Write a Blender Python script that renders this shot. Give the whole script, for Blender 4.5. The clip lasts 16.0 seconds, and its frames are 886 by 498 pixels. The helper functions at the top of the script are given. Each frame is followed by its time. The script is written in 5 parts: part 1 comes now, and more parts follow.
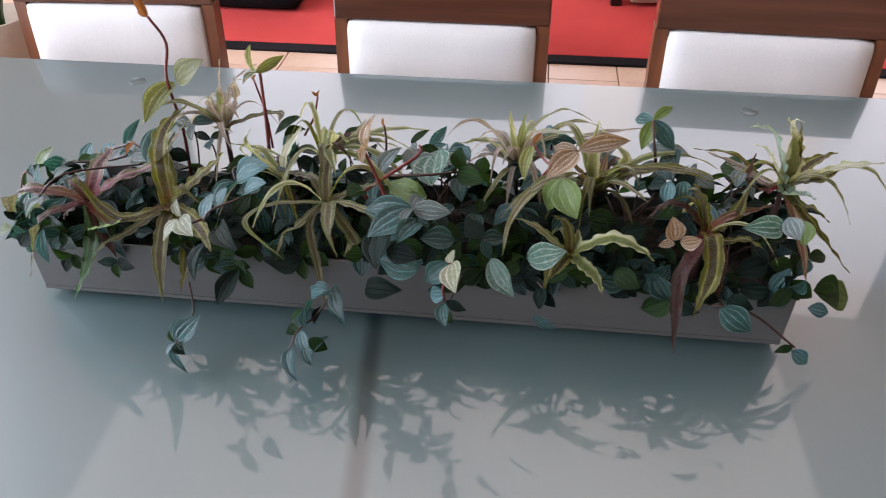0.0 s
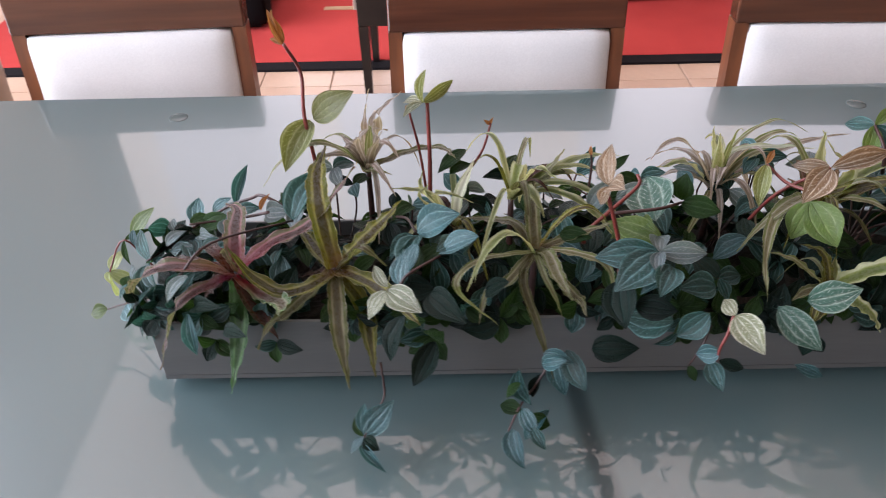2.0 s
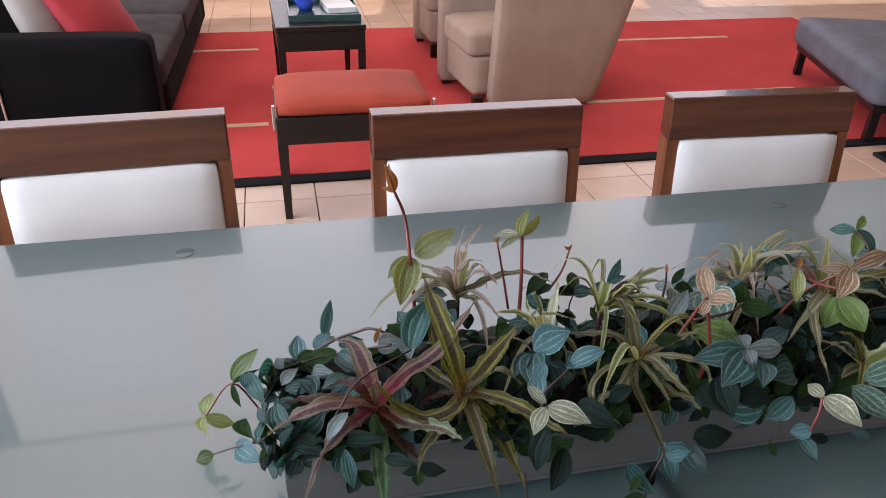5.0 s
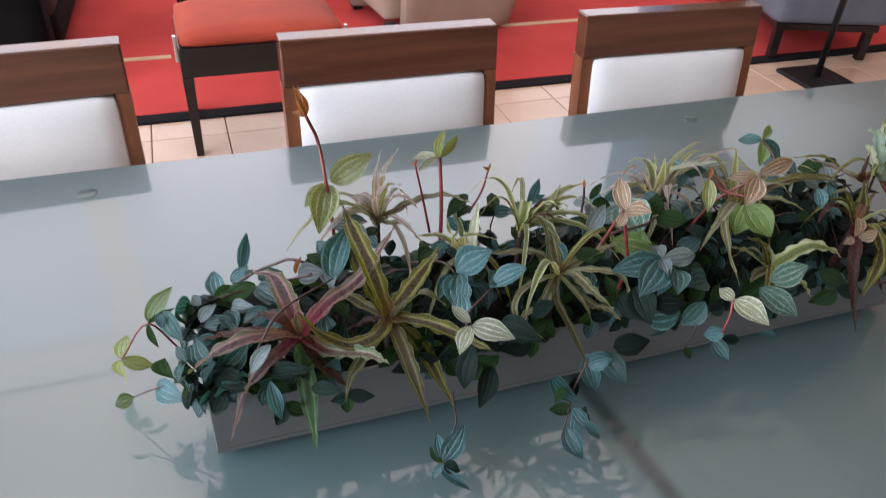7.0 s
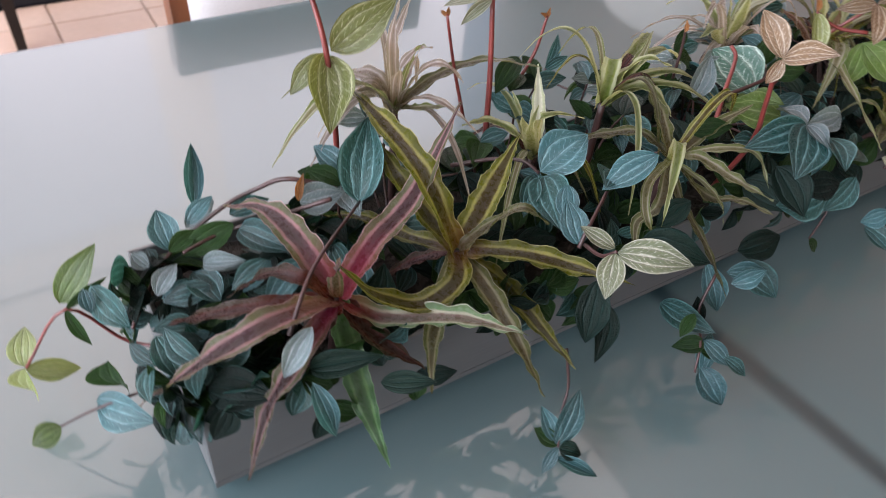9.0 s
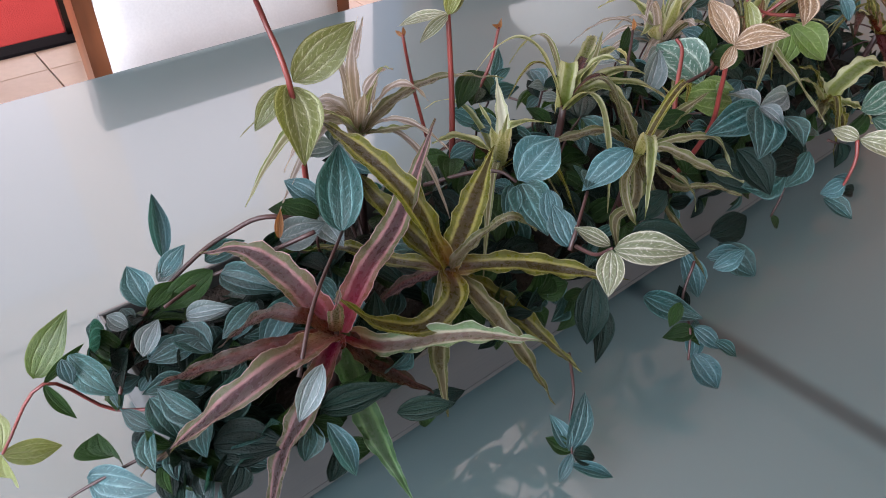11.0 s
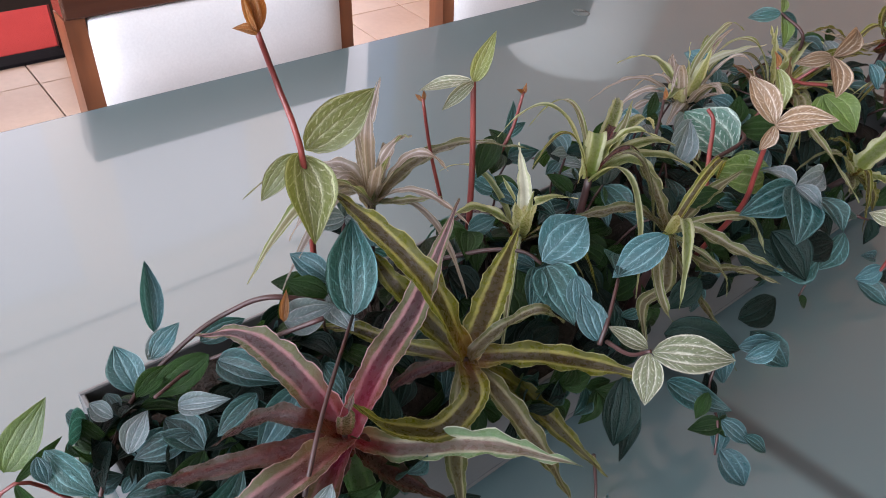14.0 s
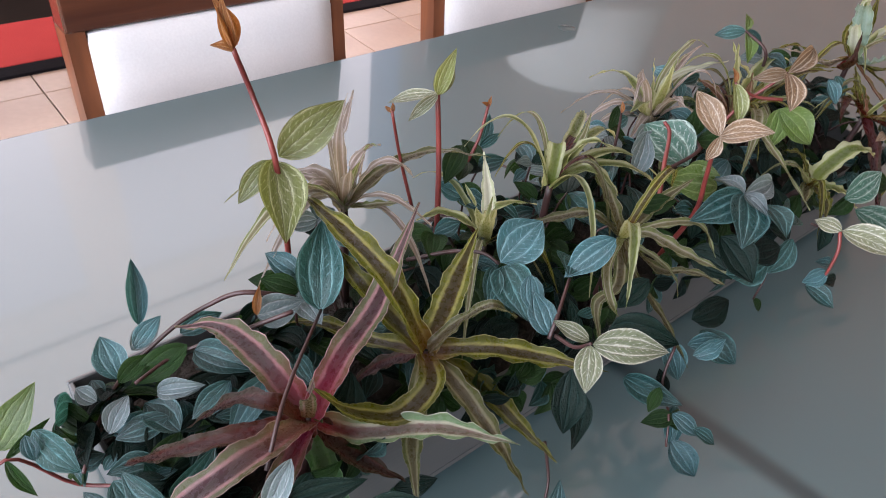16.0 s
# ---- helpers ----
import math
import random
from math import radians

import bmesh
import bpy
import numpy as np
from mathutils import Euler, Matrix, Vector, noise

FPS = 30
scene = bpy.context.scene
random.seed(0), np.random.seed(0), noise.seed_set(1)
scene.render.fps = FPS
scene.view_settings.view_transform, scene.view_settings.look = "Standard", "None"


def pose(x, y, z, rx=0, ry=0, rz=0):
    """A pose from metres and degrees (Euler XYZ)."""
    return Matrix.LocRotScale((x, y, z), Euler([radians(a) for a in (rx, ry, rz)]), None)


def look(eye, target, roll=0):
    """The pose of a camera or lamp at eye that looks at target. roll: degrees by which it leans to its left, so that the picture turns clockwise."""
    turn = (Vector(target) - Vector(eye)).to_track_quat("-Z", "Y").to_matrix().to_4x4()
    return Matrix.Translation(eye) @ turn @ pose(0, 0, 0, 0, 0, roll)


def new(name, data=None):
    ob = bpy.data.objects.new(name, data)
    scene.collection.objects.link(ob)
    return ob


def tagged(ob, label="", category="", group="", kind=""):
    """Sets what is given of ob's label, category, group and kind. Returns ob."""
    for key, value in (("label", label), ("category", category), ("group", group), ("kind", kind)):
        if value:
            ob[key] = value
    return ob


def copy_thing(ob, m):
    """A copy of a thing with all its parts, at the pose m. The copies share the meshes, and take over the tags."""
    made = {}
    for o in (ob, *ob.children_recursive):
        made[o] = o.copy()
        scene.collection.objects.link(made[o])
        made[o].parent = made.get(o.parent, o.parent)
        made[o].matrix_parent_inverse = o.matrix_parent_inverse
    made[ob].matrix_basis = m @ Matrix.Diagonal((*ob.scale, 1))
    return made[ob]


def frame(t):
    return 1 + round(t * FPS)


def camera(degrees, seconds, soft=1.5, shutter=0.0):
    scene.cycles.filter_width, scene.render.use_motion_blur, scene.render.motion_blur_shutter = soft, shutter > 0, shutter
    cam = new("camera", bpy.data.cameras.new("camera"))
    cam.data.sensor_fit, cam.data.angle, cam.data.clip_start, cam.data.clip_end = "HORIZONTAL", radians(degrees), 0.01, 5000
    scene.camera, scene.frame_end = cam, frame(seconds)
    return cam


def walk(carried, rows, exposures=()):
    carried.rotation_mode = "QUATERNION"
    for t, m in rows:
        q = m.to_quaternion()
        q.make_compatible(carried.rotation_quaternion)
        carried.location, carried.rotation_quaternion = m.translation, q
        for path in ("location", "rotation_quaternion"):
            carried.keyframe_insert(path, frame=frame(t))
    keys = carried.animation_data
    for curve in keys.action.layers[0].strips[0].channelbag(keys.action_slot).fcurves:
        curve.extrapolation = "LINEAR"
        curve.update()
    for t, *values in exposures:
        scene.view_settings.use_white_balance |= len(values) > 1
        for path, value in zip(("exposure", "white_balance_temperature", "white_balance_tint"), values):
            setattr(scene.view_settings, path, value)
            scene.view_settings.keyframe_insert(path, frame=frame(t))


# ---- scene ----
cam = camera(61.9, 16.0, soft=0.6, shutter=0.5)
PATH = [
    (0, (0.148, -0.696, 1.429), (-0.04, 0.853, 0.179), -0.4),
    (0.5, (0.107, -0.698, 1.42), (-0.093, 0.864, 0.187), -0.6),
    (1, (0.058, -0.686, 1.41), (-0.179, 0.86, 0.165), -2.7),
    (1.5, (-0.057, -0.624, 1.375), (-0.226, 0.931, 0.129), -3.5),
    (2, (-0.166, -0.571, 1.383), (-0.181, 0.998, 0.143), -1.4),
    (2.5, (-0.317, -0.572, 1.39), (-0.091, 0.992, 0.164), -0.5),
    (3, (-0.447, -0.586, 1.402), (-0.04, 0.985, 0.234), 1.6),
    (3.5, (-0.486, -0.574, 1.404), (-0.058, 1.049, 0.316), 2.3),
    (5.8, (-0.445, -0.606, 1.482), (-0.065, 1.07, 0.459), 1.6),
    (6, (-0.446, -0.603, 1.474), (-0.019, 1.04, 0.417), 2.2),
    (6.5, (-0.448, -0.602, 1.458), (0.058, 0.977, 0.339), 2.8),
    (7, (-0.45, -0.592, 1.446), (0.117, 0.927, 0.276), 3.1),
    (7.5, (-0.454, -0.548, 1.394), (0.145, 0.884, 0.134), 3.5),
    (8, (-0.444, -0.428, 1.33), (0.15, 0.909, -0.034), 2.8),
    (8.5, (-0.472, -0.336, 1.276), (0.132, 0.881, -0.191), 4.9),
    (9, (-0.526, -0.3, 1.273), (0.325, 0.874, -0.105), 6.7),
    (9.2, (-0.538, -0.298, 1.276), (0.347, 0.877, -0.08), 4.5),
    (11.3, (-0.558, -0.262, 1.253), (0.489, 0.832, -0.055), 4.6),
    (11.5, (-0.555, -0.254, 1.25), (0.499, 0.826, -0.063), 4.9),
    (12, (-0.551, -0.235, 1.253), (0.473, 0.878, -0.055), 4.6),
    (12.5, (-0.551, -0.218, 1.249), (0.458, 0.886, -0.078), 5.7),
    (13, (-0.549, -0.212, 1.26), (0.488, 0.911, -0.03), 6.3),
    (13.5, (-0.544, -0.21, 1.265), (0.525, 0.901, -0.009), 7.1),
    (14, (-0.536, -0.209, 1.265), (0.539, 0.9, -0.006), 7.0),
    (14.5, (-0.535, -0.211, 1.267), (0.546, 0.886, -0.009), 7.3),
    (15, (-0.534, -0.214, 1.271), (0.545, 0.884, -0.006), 7.2),
    (15.5, (-0.533, -0.226, 1.279), (0.552, 0.862, 0.0), 7.3),
    (16, (-0.537, -0.254, 1.287), (0.541, 0.877, 0.038), 7.1),
]
walk(cam, [(t, look(eye, target, roll)) for t, eye, target, roll in PATH],
     [(0.0, -0.08, 6550, 22), (3.6, -0.2, 6650, 26), (5.8, -0.56, 6450, 19), (6.5, -0.28, 6450, 19), (8.0, -0.17, 6550, 20), (9.0, 0.0, 6650, 24), (11.3, 0.0, 6600, 24), (16.0, -0.02, 6550, 24)])

# ---- light ----
world = bpy.data.worlds.new("world")
scene.world = world
world.use_nodes = True
wn = world.node_tree.nodes
sky = wn.new("ShaderNodeTexSky")
sky.sky_type, sky.sun_disc = "NISHITA", False
sky.sun_elevation, sky.sun_rotation = radians(71.5), radians(13)
world.node_tree.links.new(sky.outputs[0], wn["Background"].inputs[0])
wn["Background"].inputs[1].default_value = 0.12


def lamp(name, kind, m, energy, colour, size=None, size_y=None, angle=None):
    data = bpy.data.lights.new(name, kind)
    data.energy, data.color = energy, colour
    if size:
        data.shape, data.size, data.size_y = "RECTANGLE", size, size_y
    if angle:
        data.angle = radians(angle)
    ob = new(name, data)
    ob.matrix_world = m
    return ob


lamp("sun", "SUN", look((1.5, 12.5, 20.0), (0.0, 6.0, 0.0)), 4.0, (1.0, 0.93, 0.82), angle=0.5)
# daylight in the tall window wall and in the west window
lamp("window_daylight", "AREA", look((0.4, 7.42, 4.1), (0.4, 0, 4.1)), 420, (1.0, 0.92, 0.87), 9.2, 6.5)
lamp("west_daylight", "AREA", look((-4.42, -0.7, 2.9), (0, -0.7, 2.5)), 1000, (0.84, 0.94, 1.0), 6.8, 4.2)
# added fill lamp under the closed ceiling, for top light and table reflections
lamp("roof_daylight", "AREA", pose(-0.6, 4.5, 7.34, 0, 0, 0), 210, (1.0, 0.91, 0.86), 8.6, 5.7)

# ---- materials ----


def mat(name, rough=0.6, metal=0.0, **kw):
    m = bpy.data.materials.new(name)
    m.use_nodes = True
    m["nt"] = 1
    b = m.node_tree.nodes["Principled BSDF"]
    b.inputs["Roughness"].default_value = rough
    b.inputs["Metallic"].default_value = metal
    for k, v in kw.items():
        b.inputs[k.replace("_", " ")].default_value = v
    return m


class N:
    """Short hand for building node trees."""

    def __init__(self, m):
        self.m = m
        self.t = m.node_tree
        self.b = self.t.nodes["Principled BSDF"]

    def node(self, kind, **props):
        n = self.t.nodes.new("ShaderNode" + kind)
        for k, v in props.items():
            if k == "op":
                n.operation = v
            elif k == "blend":
                n.blend_type = v
            elif k == "dt":
                n.data_type = v
        return n

    def put(self, socket, v):
        if hasattr(v, "is_output"):
            self.t.links.new(v, socket)
        elif isinstance(v, tuple) and len(v) == 3 and socket.type == "RGBA":
            socket.default_value = (*v, 1)
        else:
            socket.default_value = v

    def math(self, op, a, b=0.5, clamp=False):
        n = self.node("Math", op=op)
        n.use_clamp = clamp
        self.put(n.inputs[0], a)
        self.put(n.inputs[1], b)
        return n.outputs[0]

    def mix(self, f, a, b, blend="MIX"):
        n = self.node("Mix", dt="RGBA", blend=blend)
        self.put(n.inputs[0], f)
        self.put(n.inputs[6], a)
        self.put(n.inputs[7], b)
        return n.outputs[2]

    def smooth(self, v, lo, hi):
        n = self.node("MapRange")
        n.interpolation_type = "SMOOTHSTEP"
        self.put(n.inputs[0], v)
        n.inputs[1].default_value, n.inputs[2].default_value = lo, hi
        return n.outputs[0]

    def noise(self, scale, detail=3.0, vec=None, rough=0.5, stretch=None):
        n = self.node("TexNoise")
        n.inputs["Scale"].default_value, n.inputs["Detail"].default_value = scale, detail
        n.inputs["Roughness"].default_value = rough
        if vec is None:
            vec = self.node("TexCoord").outputs["Object"]
        if stretch:
            mp = self.node("Mapping")
            mp.inputs["Scale"].default_value = stretch
            self.put(mp.inputs[0], vec)
            vec = mp.outputs[0]
        self.put(n.inputs["Vector"], vec)
        return n.outputs[0]

    def bump(self, h, strength=0.2, dist=0.002):
        n = self.node("Bump")
        n.inputs["Strength"].default_value, n.inputs["Distance"].default_value = strength, dist
        self.put(n.inputs["Height"], h)
        self.put(self.b.inputs["Normal"], n.outputs[0])

    def base(self, v):
        self.put(self.b.inputs["Base Color"], v)


def two_tone(name, a, b, scale, rough=0.7, bump=0.0, fine=0.0, stretch=None, metal=0.0, dist=0.002, **kw):
    m = mat(name, rough, metal, **kw)
    n = N(m)
    f = n.smooth(n.noise(scale, 4, stretch=stretch), 0.3, 0.7)
    c = n.mix(f, a, b)
    if fine:
        g = n.noise(fine, 2, stretch=stretch)
        c = n.mix(n.math("MULTIPLY", g, 0.35), c, tuple(x * 0.6 for x in a))
        if bump:
            n.bump(g, bump, dist)
    n.base(c)
    return m


WHITE_LEATHER = two_tone("white_leather", (0.62, 0.635, 0.65), (0.68, 0.695, 0.705), 6, 0.38, 0.12, 260, dist=0.0006)
WALNUT = two_tone("walnut", (0.12, 0.04, 0.02), (0.055, 0.018, 0.01), 7, 0.2, 0.05, 60, (0.25, 1, 4), dist=0.0005)
WALNUT_LIGHT = two_tone("walnut_edge", (0.2, 0.07, 0.03), (0.12, 0.042, 0.02), 9, 0.3, 0.05, 60, (4, 4, 0.3), dist=0.0005)
BLACK_WOOD = two_tone("black_wood", (0.005, 0.004, 0.005), (0.009, 0.007, 0.007), 8, 0.3, 0.05, 90, (1, 1, 5))
RED_RUG = two_tone("red_rug", (0.52, 0.062, 0.056), (0.43, 0.048, 0.045), 2.2, 0.95, 0.6, 180, dist=0.004)
RUG_BORDER = two_tone("rug_border", (0.008, 0.007, 0.009), (0.013, 0.011, 0.013), 3, 0.95, 0.6, 180, dist=0.004)
RUG_STRIPE = two_tone("rug_stripe", (0.5, 0.33, 0.2), (0.6, 0.42, 0.27), 9, 0.95, 0.6, 180, dist=0.004)
RED_CUSHION = two_tone("rust_velvet", (0.36, 0.042, 0.016), (0.27, 0.03, 0.012), 5, 0.8, 0.3, 240, dist=0.001)
SOFA_DARK = two_tone("charcoal_fabric", (0.0025, 0.002, 0.0025), (0.005, 0.004, 0.0045), 6, 0.9, 0.5, 300, dist=0.001)
SOFA_GREY = two_tone("grey_brown_fabric", (0.05, 0.042, 0.042), (0.07, 0.06, 0.058), 6, 0.9, 0.5, 300, dist=0.001)
WALNUT.node_tree.nodes["Principled BSDF"].inputs["Coat Weight"].default_value = 0.5
for cloth in (SOFA_DARK, SOFA_GREY, RED_RUG, RUG_BORDER):
    cloth.node_tree.nodes["Principled BSDF"].inputs["Specular IOR Level"].default_value = 0.12
TAN = two_tone("tan_fabric", (0.3, 0.215, 0.16), (0.36, 0.26, 0.195), 5, 0.85, 0.5, 280, dist=0.001)
BENCH_GREY = two_tone("slate_fabric", (0.09, 0.095, 0.12), (0.12, 0.125, 0.155), 6, 0.8, 0.5, 280, dist=0.001)
FLOOR_TILE = two_tone("floor_tile", (0.5, 0.34, 0.25), (0.58, 0.42, 0.32), 3, 0.3, 0.1, 40)
GROUT = two_tone("grout", (0.3, 0.22, 0.17), (0.25, 0.18, 0.14), 20, 0.9)
PLASTER = two_tone("warm_plaster", (0.36, 0.29, 0.23), (0.41, 0.33, 0.27), 1.5, 0.9, 0.1, 50)
PANEL = two_tone("wood_panel", (0.25, 0.13, 0.075), (0.19, 0.095, 0.055), 2, 0.45, 0.1, 30, (6, 6, 0.4))
CEILING = two_tone("ceiling_paint", (0.7, 0.63, 0.57), (0.75, 0.68, 0.62), 1, 0.9)
METAL_DARK = two_tone("dark_metal", (0.02, 0.02, 0.022), (0.03, 0.03, 0.033), 8, 0.35, metal=0.6)
STEEL = two_tone("brushed_steel", (0.5, 0.5, 0.5), (0.6, 0.6, 0.6), 9, 0.3, metal=1.0)
SHADE = two_tone("linen_shade", (0.75, 0.76, 0.74), (0.8, 0.8, 0.78), 4, 0.9, 0.3, 200)
PLANTER = two_tone("grey_metal_planter", (0.104, 0.112, 0.115), (0.127, 0.135, 0.138), 5, 0.42, 0.06, 120, (0.3, 3, 3), metal=0.3)
SOIL = two_tone("dark_soil", (0.012, 0.009, 0.007), (0.03, 0.022, 0.016), 60, 0.95, 1.0, 160, dist=0.006)


def table_glass():
    """Back-painted frosted glass: a dull teal body under a hard mirror-like skin."""
    m = mat("frosted_glass_top", 0.36, IOR=1.75, Coat_Weight=1.0, Coat_Roughness=0.04, Coat_IOR=1.55)
    n = N(m)
    f = n.smooth(n.noise(1.3, 3), 0.3, 0.7)
    c = n.mix(f, (0.057, 0.104, 0.112), (0.065, 0.114, 0.121))
    # the support rail that shows softly through the frosting
    x = n.node("SeparateXYZ")
    n.put(x.inputs[0], n.node("TexCoord").outputs["Object"])
    at = n.math("ADD", x.outputs[0], n.math("ADD", n.math("MULTIPLY", x.outputs[1], 0.1), 0.028))
    g = n.smooth(n.math("ABSOLUTE", at), 0.002, 0.02)
    g = n.math("MAXIMUM", g, n.smooth(x.outputs[1], 0.02, 0.15))
    n.base(n.mix(g, (0.014, 0.036, 0.042), c))
    n.put(n.b.inputs["Roughness"], n.math("ADD", n.math("MULTIPLY", n.noise(5, 4), 0.1), 0.32))
    return m


TABLE = table_glass()

# ---- building helpers ----


def mesh_of(name, bm, material, smooth=False):
    me = bpy.data.meshes.new(name)
    bm.normal_update()
    bm.to_mesh(me)
    bm.free()
    for mm in material if isinstance(material, (list, tuple)) else [material]:
        me.materials.append(mm)
    if smooth:
        me.polygons.foreach_set("use_smooth", [True] * len(me.polygons))
    return me


def part(name, bm, material, parent=None, label="", smooth=False):
    ob = new(name, mesh_of(name, bm, material, smooth))
    if parent is not None:
        ob.parent = parent
    if label:
        ob["label"] = label
    return ob


def thing(name, m, label, category, group="", kind=""):
    ob = new(name)
    ob.empty_display_size = 0.05
    ob.matrix_world = m
    return tagged(ob, label, category, group, kind)


def box(x0, y0, z0, x1, y1, z1, bevel=0.0, segs=2, bm=None):
    bm2 = bmesh.new()
    bmesh.ops.create_cube(bm2, size=1.0)
    bmesh.ops.transform(bm2, matrix=Matrix.LocRotScale(((x0 + x1) / 2, (y0 + y1) / 2, (z0 + z1) / 2), None, (abs(x1 - x0), abs(y1 - y0), abs(z1 - z0))), verts=bm2.verts)
    if bevel:
        bmesh.ops.bevel(bm2, geom=bm2.edges[:] + bm2.verts[:], offset=bevel, segments=segs, profile=0.5, affect="EDGES")
    if bm is None:
        return bm2
    me = bpy.data.meshes.new("tmp")
    bm2.to_mesh(me)
    bm2.free()
    bm.from_mesh(me)
    bpy.data.meshes.remove(me)
    return bm


def cushion(x0, y0, z0, x1, y1, z1, puff, axis, r=0.015, n=10):
    """A box of many faces whose face on one axis swells, with rounded rims."""
    bm = bmesh.new()
    bmesh.ops.create_cube(bm, size=2.0)
    bmesh.ops.subdivide_edges(bm, edges=bm.edges[:], cuts=n, use_grid_fill=True)
    c = Vector(((x0 + x1) / 2, (y0 + y1) / 2, (z0 + z1) / 2))
    h = Vector(((x1 - x0) / 2, (y1 - y0) / 2, (z1 - z0) / 2))
    for v in bm.verts:
        p = v.co.copy()
        q = Vector(p[i] * h[i] for i in range(3))
        inner = Vector(max(-h[i] + r, min(h[i] - r, q[i])) for i in range(3))
        d = q - inner
        if d.length > 0:
            q = inner + d.normalized() * r
        o = [i for i in range(3) if i != axis]
        w = (1 - p[o[0]] ** 4) * (1 - p[o[1]] ** 4)
        q[axis] += puff * w * p[axis]
        v.co = c + q
    return bm


def tube(pts, radii, sides=8, bm=None):
    """A tapered tube along points."""
    bm = bm or bmesh.new()
    rings, up = [], Vector((0.31, 0.17, 0.93))
    for i, p in enumerate(pts):
        d = (Vector(pts[min(i + 1, len(pts) - 1)]) - Vector(pts[max(i - 1, 0)])).normalized()
        a = d.cross(up)
        a = a.normalized() if a.length > 1e-3 else Vector((1, 0, 0))
        b = d.cross(a)
        r = radii[i] if isinstance(radii, (list, tuple)) else radii
        rings.append([bm.verts.new(Vector(p) + (a * math.cos(k * math.tau / sides) + b * math.sin(k * math.tau / sides)) * r) for k in range(sides)])
    for q, s in zip(rings, rings[1:]):
        for k in range(sides):
            bm.faces.new((q[k], q[(k + 1) % sides], s[(k + 1) % sides], s[k]))
    bm.faces.new(rings[0][::-1])
    bm.faces.new(rings[-1])
    return bm


def structure(name, bm, material, label, category):
    return tagged(part(name, bm, material), label, category, kind="structure")


# ---- the room ----
X0, X1, Y0, Y1, H = -4.6, 6.4, -4.2, 7.6, 7.4
structure("floor", box(X0 - 0.2, Y0 - 0.2, -0.2, X1 + 0.2, Y1 + 0.2, -0.012), GROUT, "warm beige grout bed below square floor tiles", "floor")


def wall_with_openings(name, along, a0, a1, t0, t1, holes, material, label):
    """A wall along x or y; holes are (from, to, sill, head)."""
    bm = bmesh.new()

    def block(u0, u1, z0, z1):
        if u1 - u0 > 1e-4 and z1 - z0 > 1e-4:
            if along == "x":
                box(u0, t0, z0, u1, t1, z1, bm=bm)
            else:
                box(t0, u0, z0, t1, u1, z1, bm=bm)
    at = a0
    for h0, h1, z0, z1 in holes:
        block(at, h0, 0, H)
        block(h0, h1, 0, z0)
        block(h0, h1, z1, H)
        at = h1
    block(at, a1, 0, H)
    return structure(name, bm, material, label, "wall")


FAR = [(-3.9, -1.9, 0.02, 7.0), (-1.5, 0.9, 0.02, 7.0), (1.5, 3.3, 0.02, 7.0), (3.8, 5.8, 0.02, 7.0)]
wall_with_openings("wall_north", "x", X0 - 0.2, X1 + 0.2, Y1, Y1 + 0.2, FAR, PLASTER, "warm plastered wall with tall garden windows")
wall_with_openings("wall_west", "y", Y0, Y1, X0 - 0.2, X0, [(-4.15, 2.75, 0.7, 5.1)], PLASTER, "warm plastered wall with a broad window")
wall_with_openings("wall_east", "y", Y0, Y1, X1, X1 + 0.2, [], PANEL, "brown wood-panelled wall")
wall_with_openings("wall_south", "x", X0 - 0.2, X1 + 0.2, Y0 - 0.2, Y0, [], PLASTER, "plain warm plastered wall")
structure("ceiling", box(X0 - 0.2, Y0 - 0.2, H, X1 + 0.2, Y1 + 0.2, H + 0.2), CEILING, "pale painted ceiling without openings", "ceiling")

# ---- table ----
TZ, TY0, TY1, TX0, TX1 = 0.738, -0.62, 0.735, -1.75, 1.75
table = thing("conference_table", pose(0, 0, 0), "long frosted teal glass table with polished edges", "table")
part("tabletop", box(TX0, TY0, TZ - 0.019, TX1, TY1, TZ, 0.003), TABLE, table, "frosted teal glass top with a soft sheen")
for x in (-1.2, 0.0, 1.2):
    part("rail", box(x - 0.03, TY0 + 0.12, TZ - 0.08, x + 0.03, TY1 - 0.12, TZ - 0.02, 0.004), METAL_DARK, table)
for x in (-1.2, 1.2):
    for y in (TY0 + 0.2, TY1 - 0.2):
        part("leg", box(x - 0.04, y - 0.04, 0, x + 0.04, y + 0.04, TZ - 0.08, 0.005), METAL_DARK, table)

# ---- chairs ----


def lean(bm, slope=0.12, at=0.74):
    """Tip the upper part back."""
    for v in bm.verts:
        if v.co.z > 0.45:
            v.co.y += (v.co.z - at) * slope
    return bm


def post(x0, x1, deep, top):
    """A chair post with a knee at seat height, from where it tips back."""
    bm = bmesh.new()
    rings = [[bm.verts.new((x, y + (0.0 if z > 0.4 else -0.035), z)) for x, y in ((x0, 0), (x1, 0), (x1, deep), (x0, deep))] for z in (0.0, 0.4, 0.46, top)]
    for a, b in zip(rings, rings[1:]):
        for k in range(4):
            bm.faces.new((a[k], a[(k + 1) % 4], b[(k + 1) % 4], b[k]))
    bm.faces.new(rings[0][::-1])
    bm.faces.new(rings[-1])
    bmesh.ops.recalc_face_normals(bm, faces=bm.faces)
    return bm


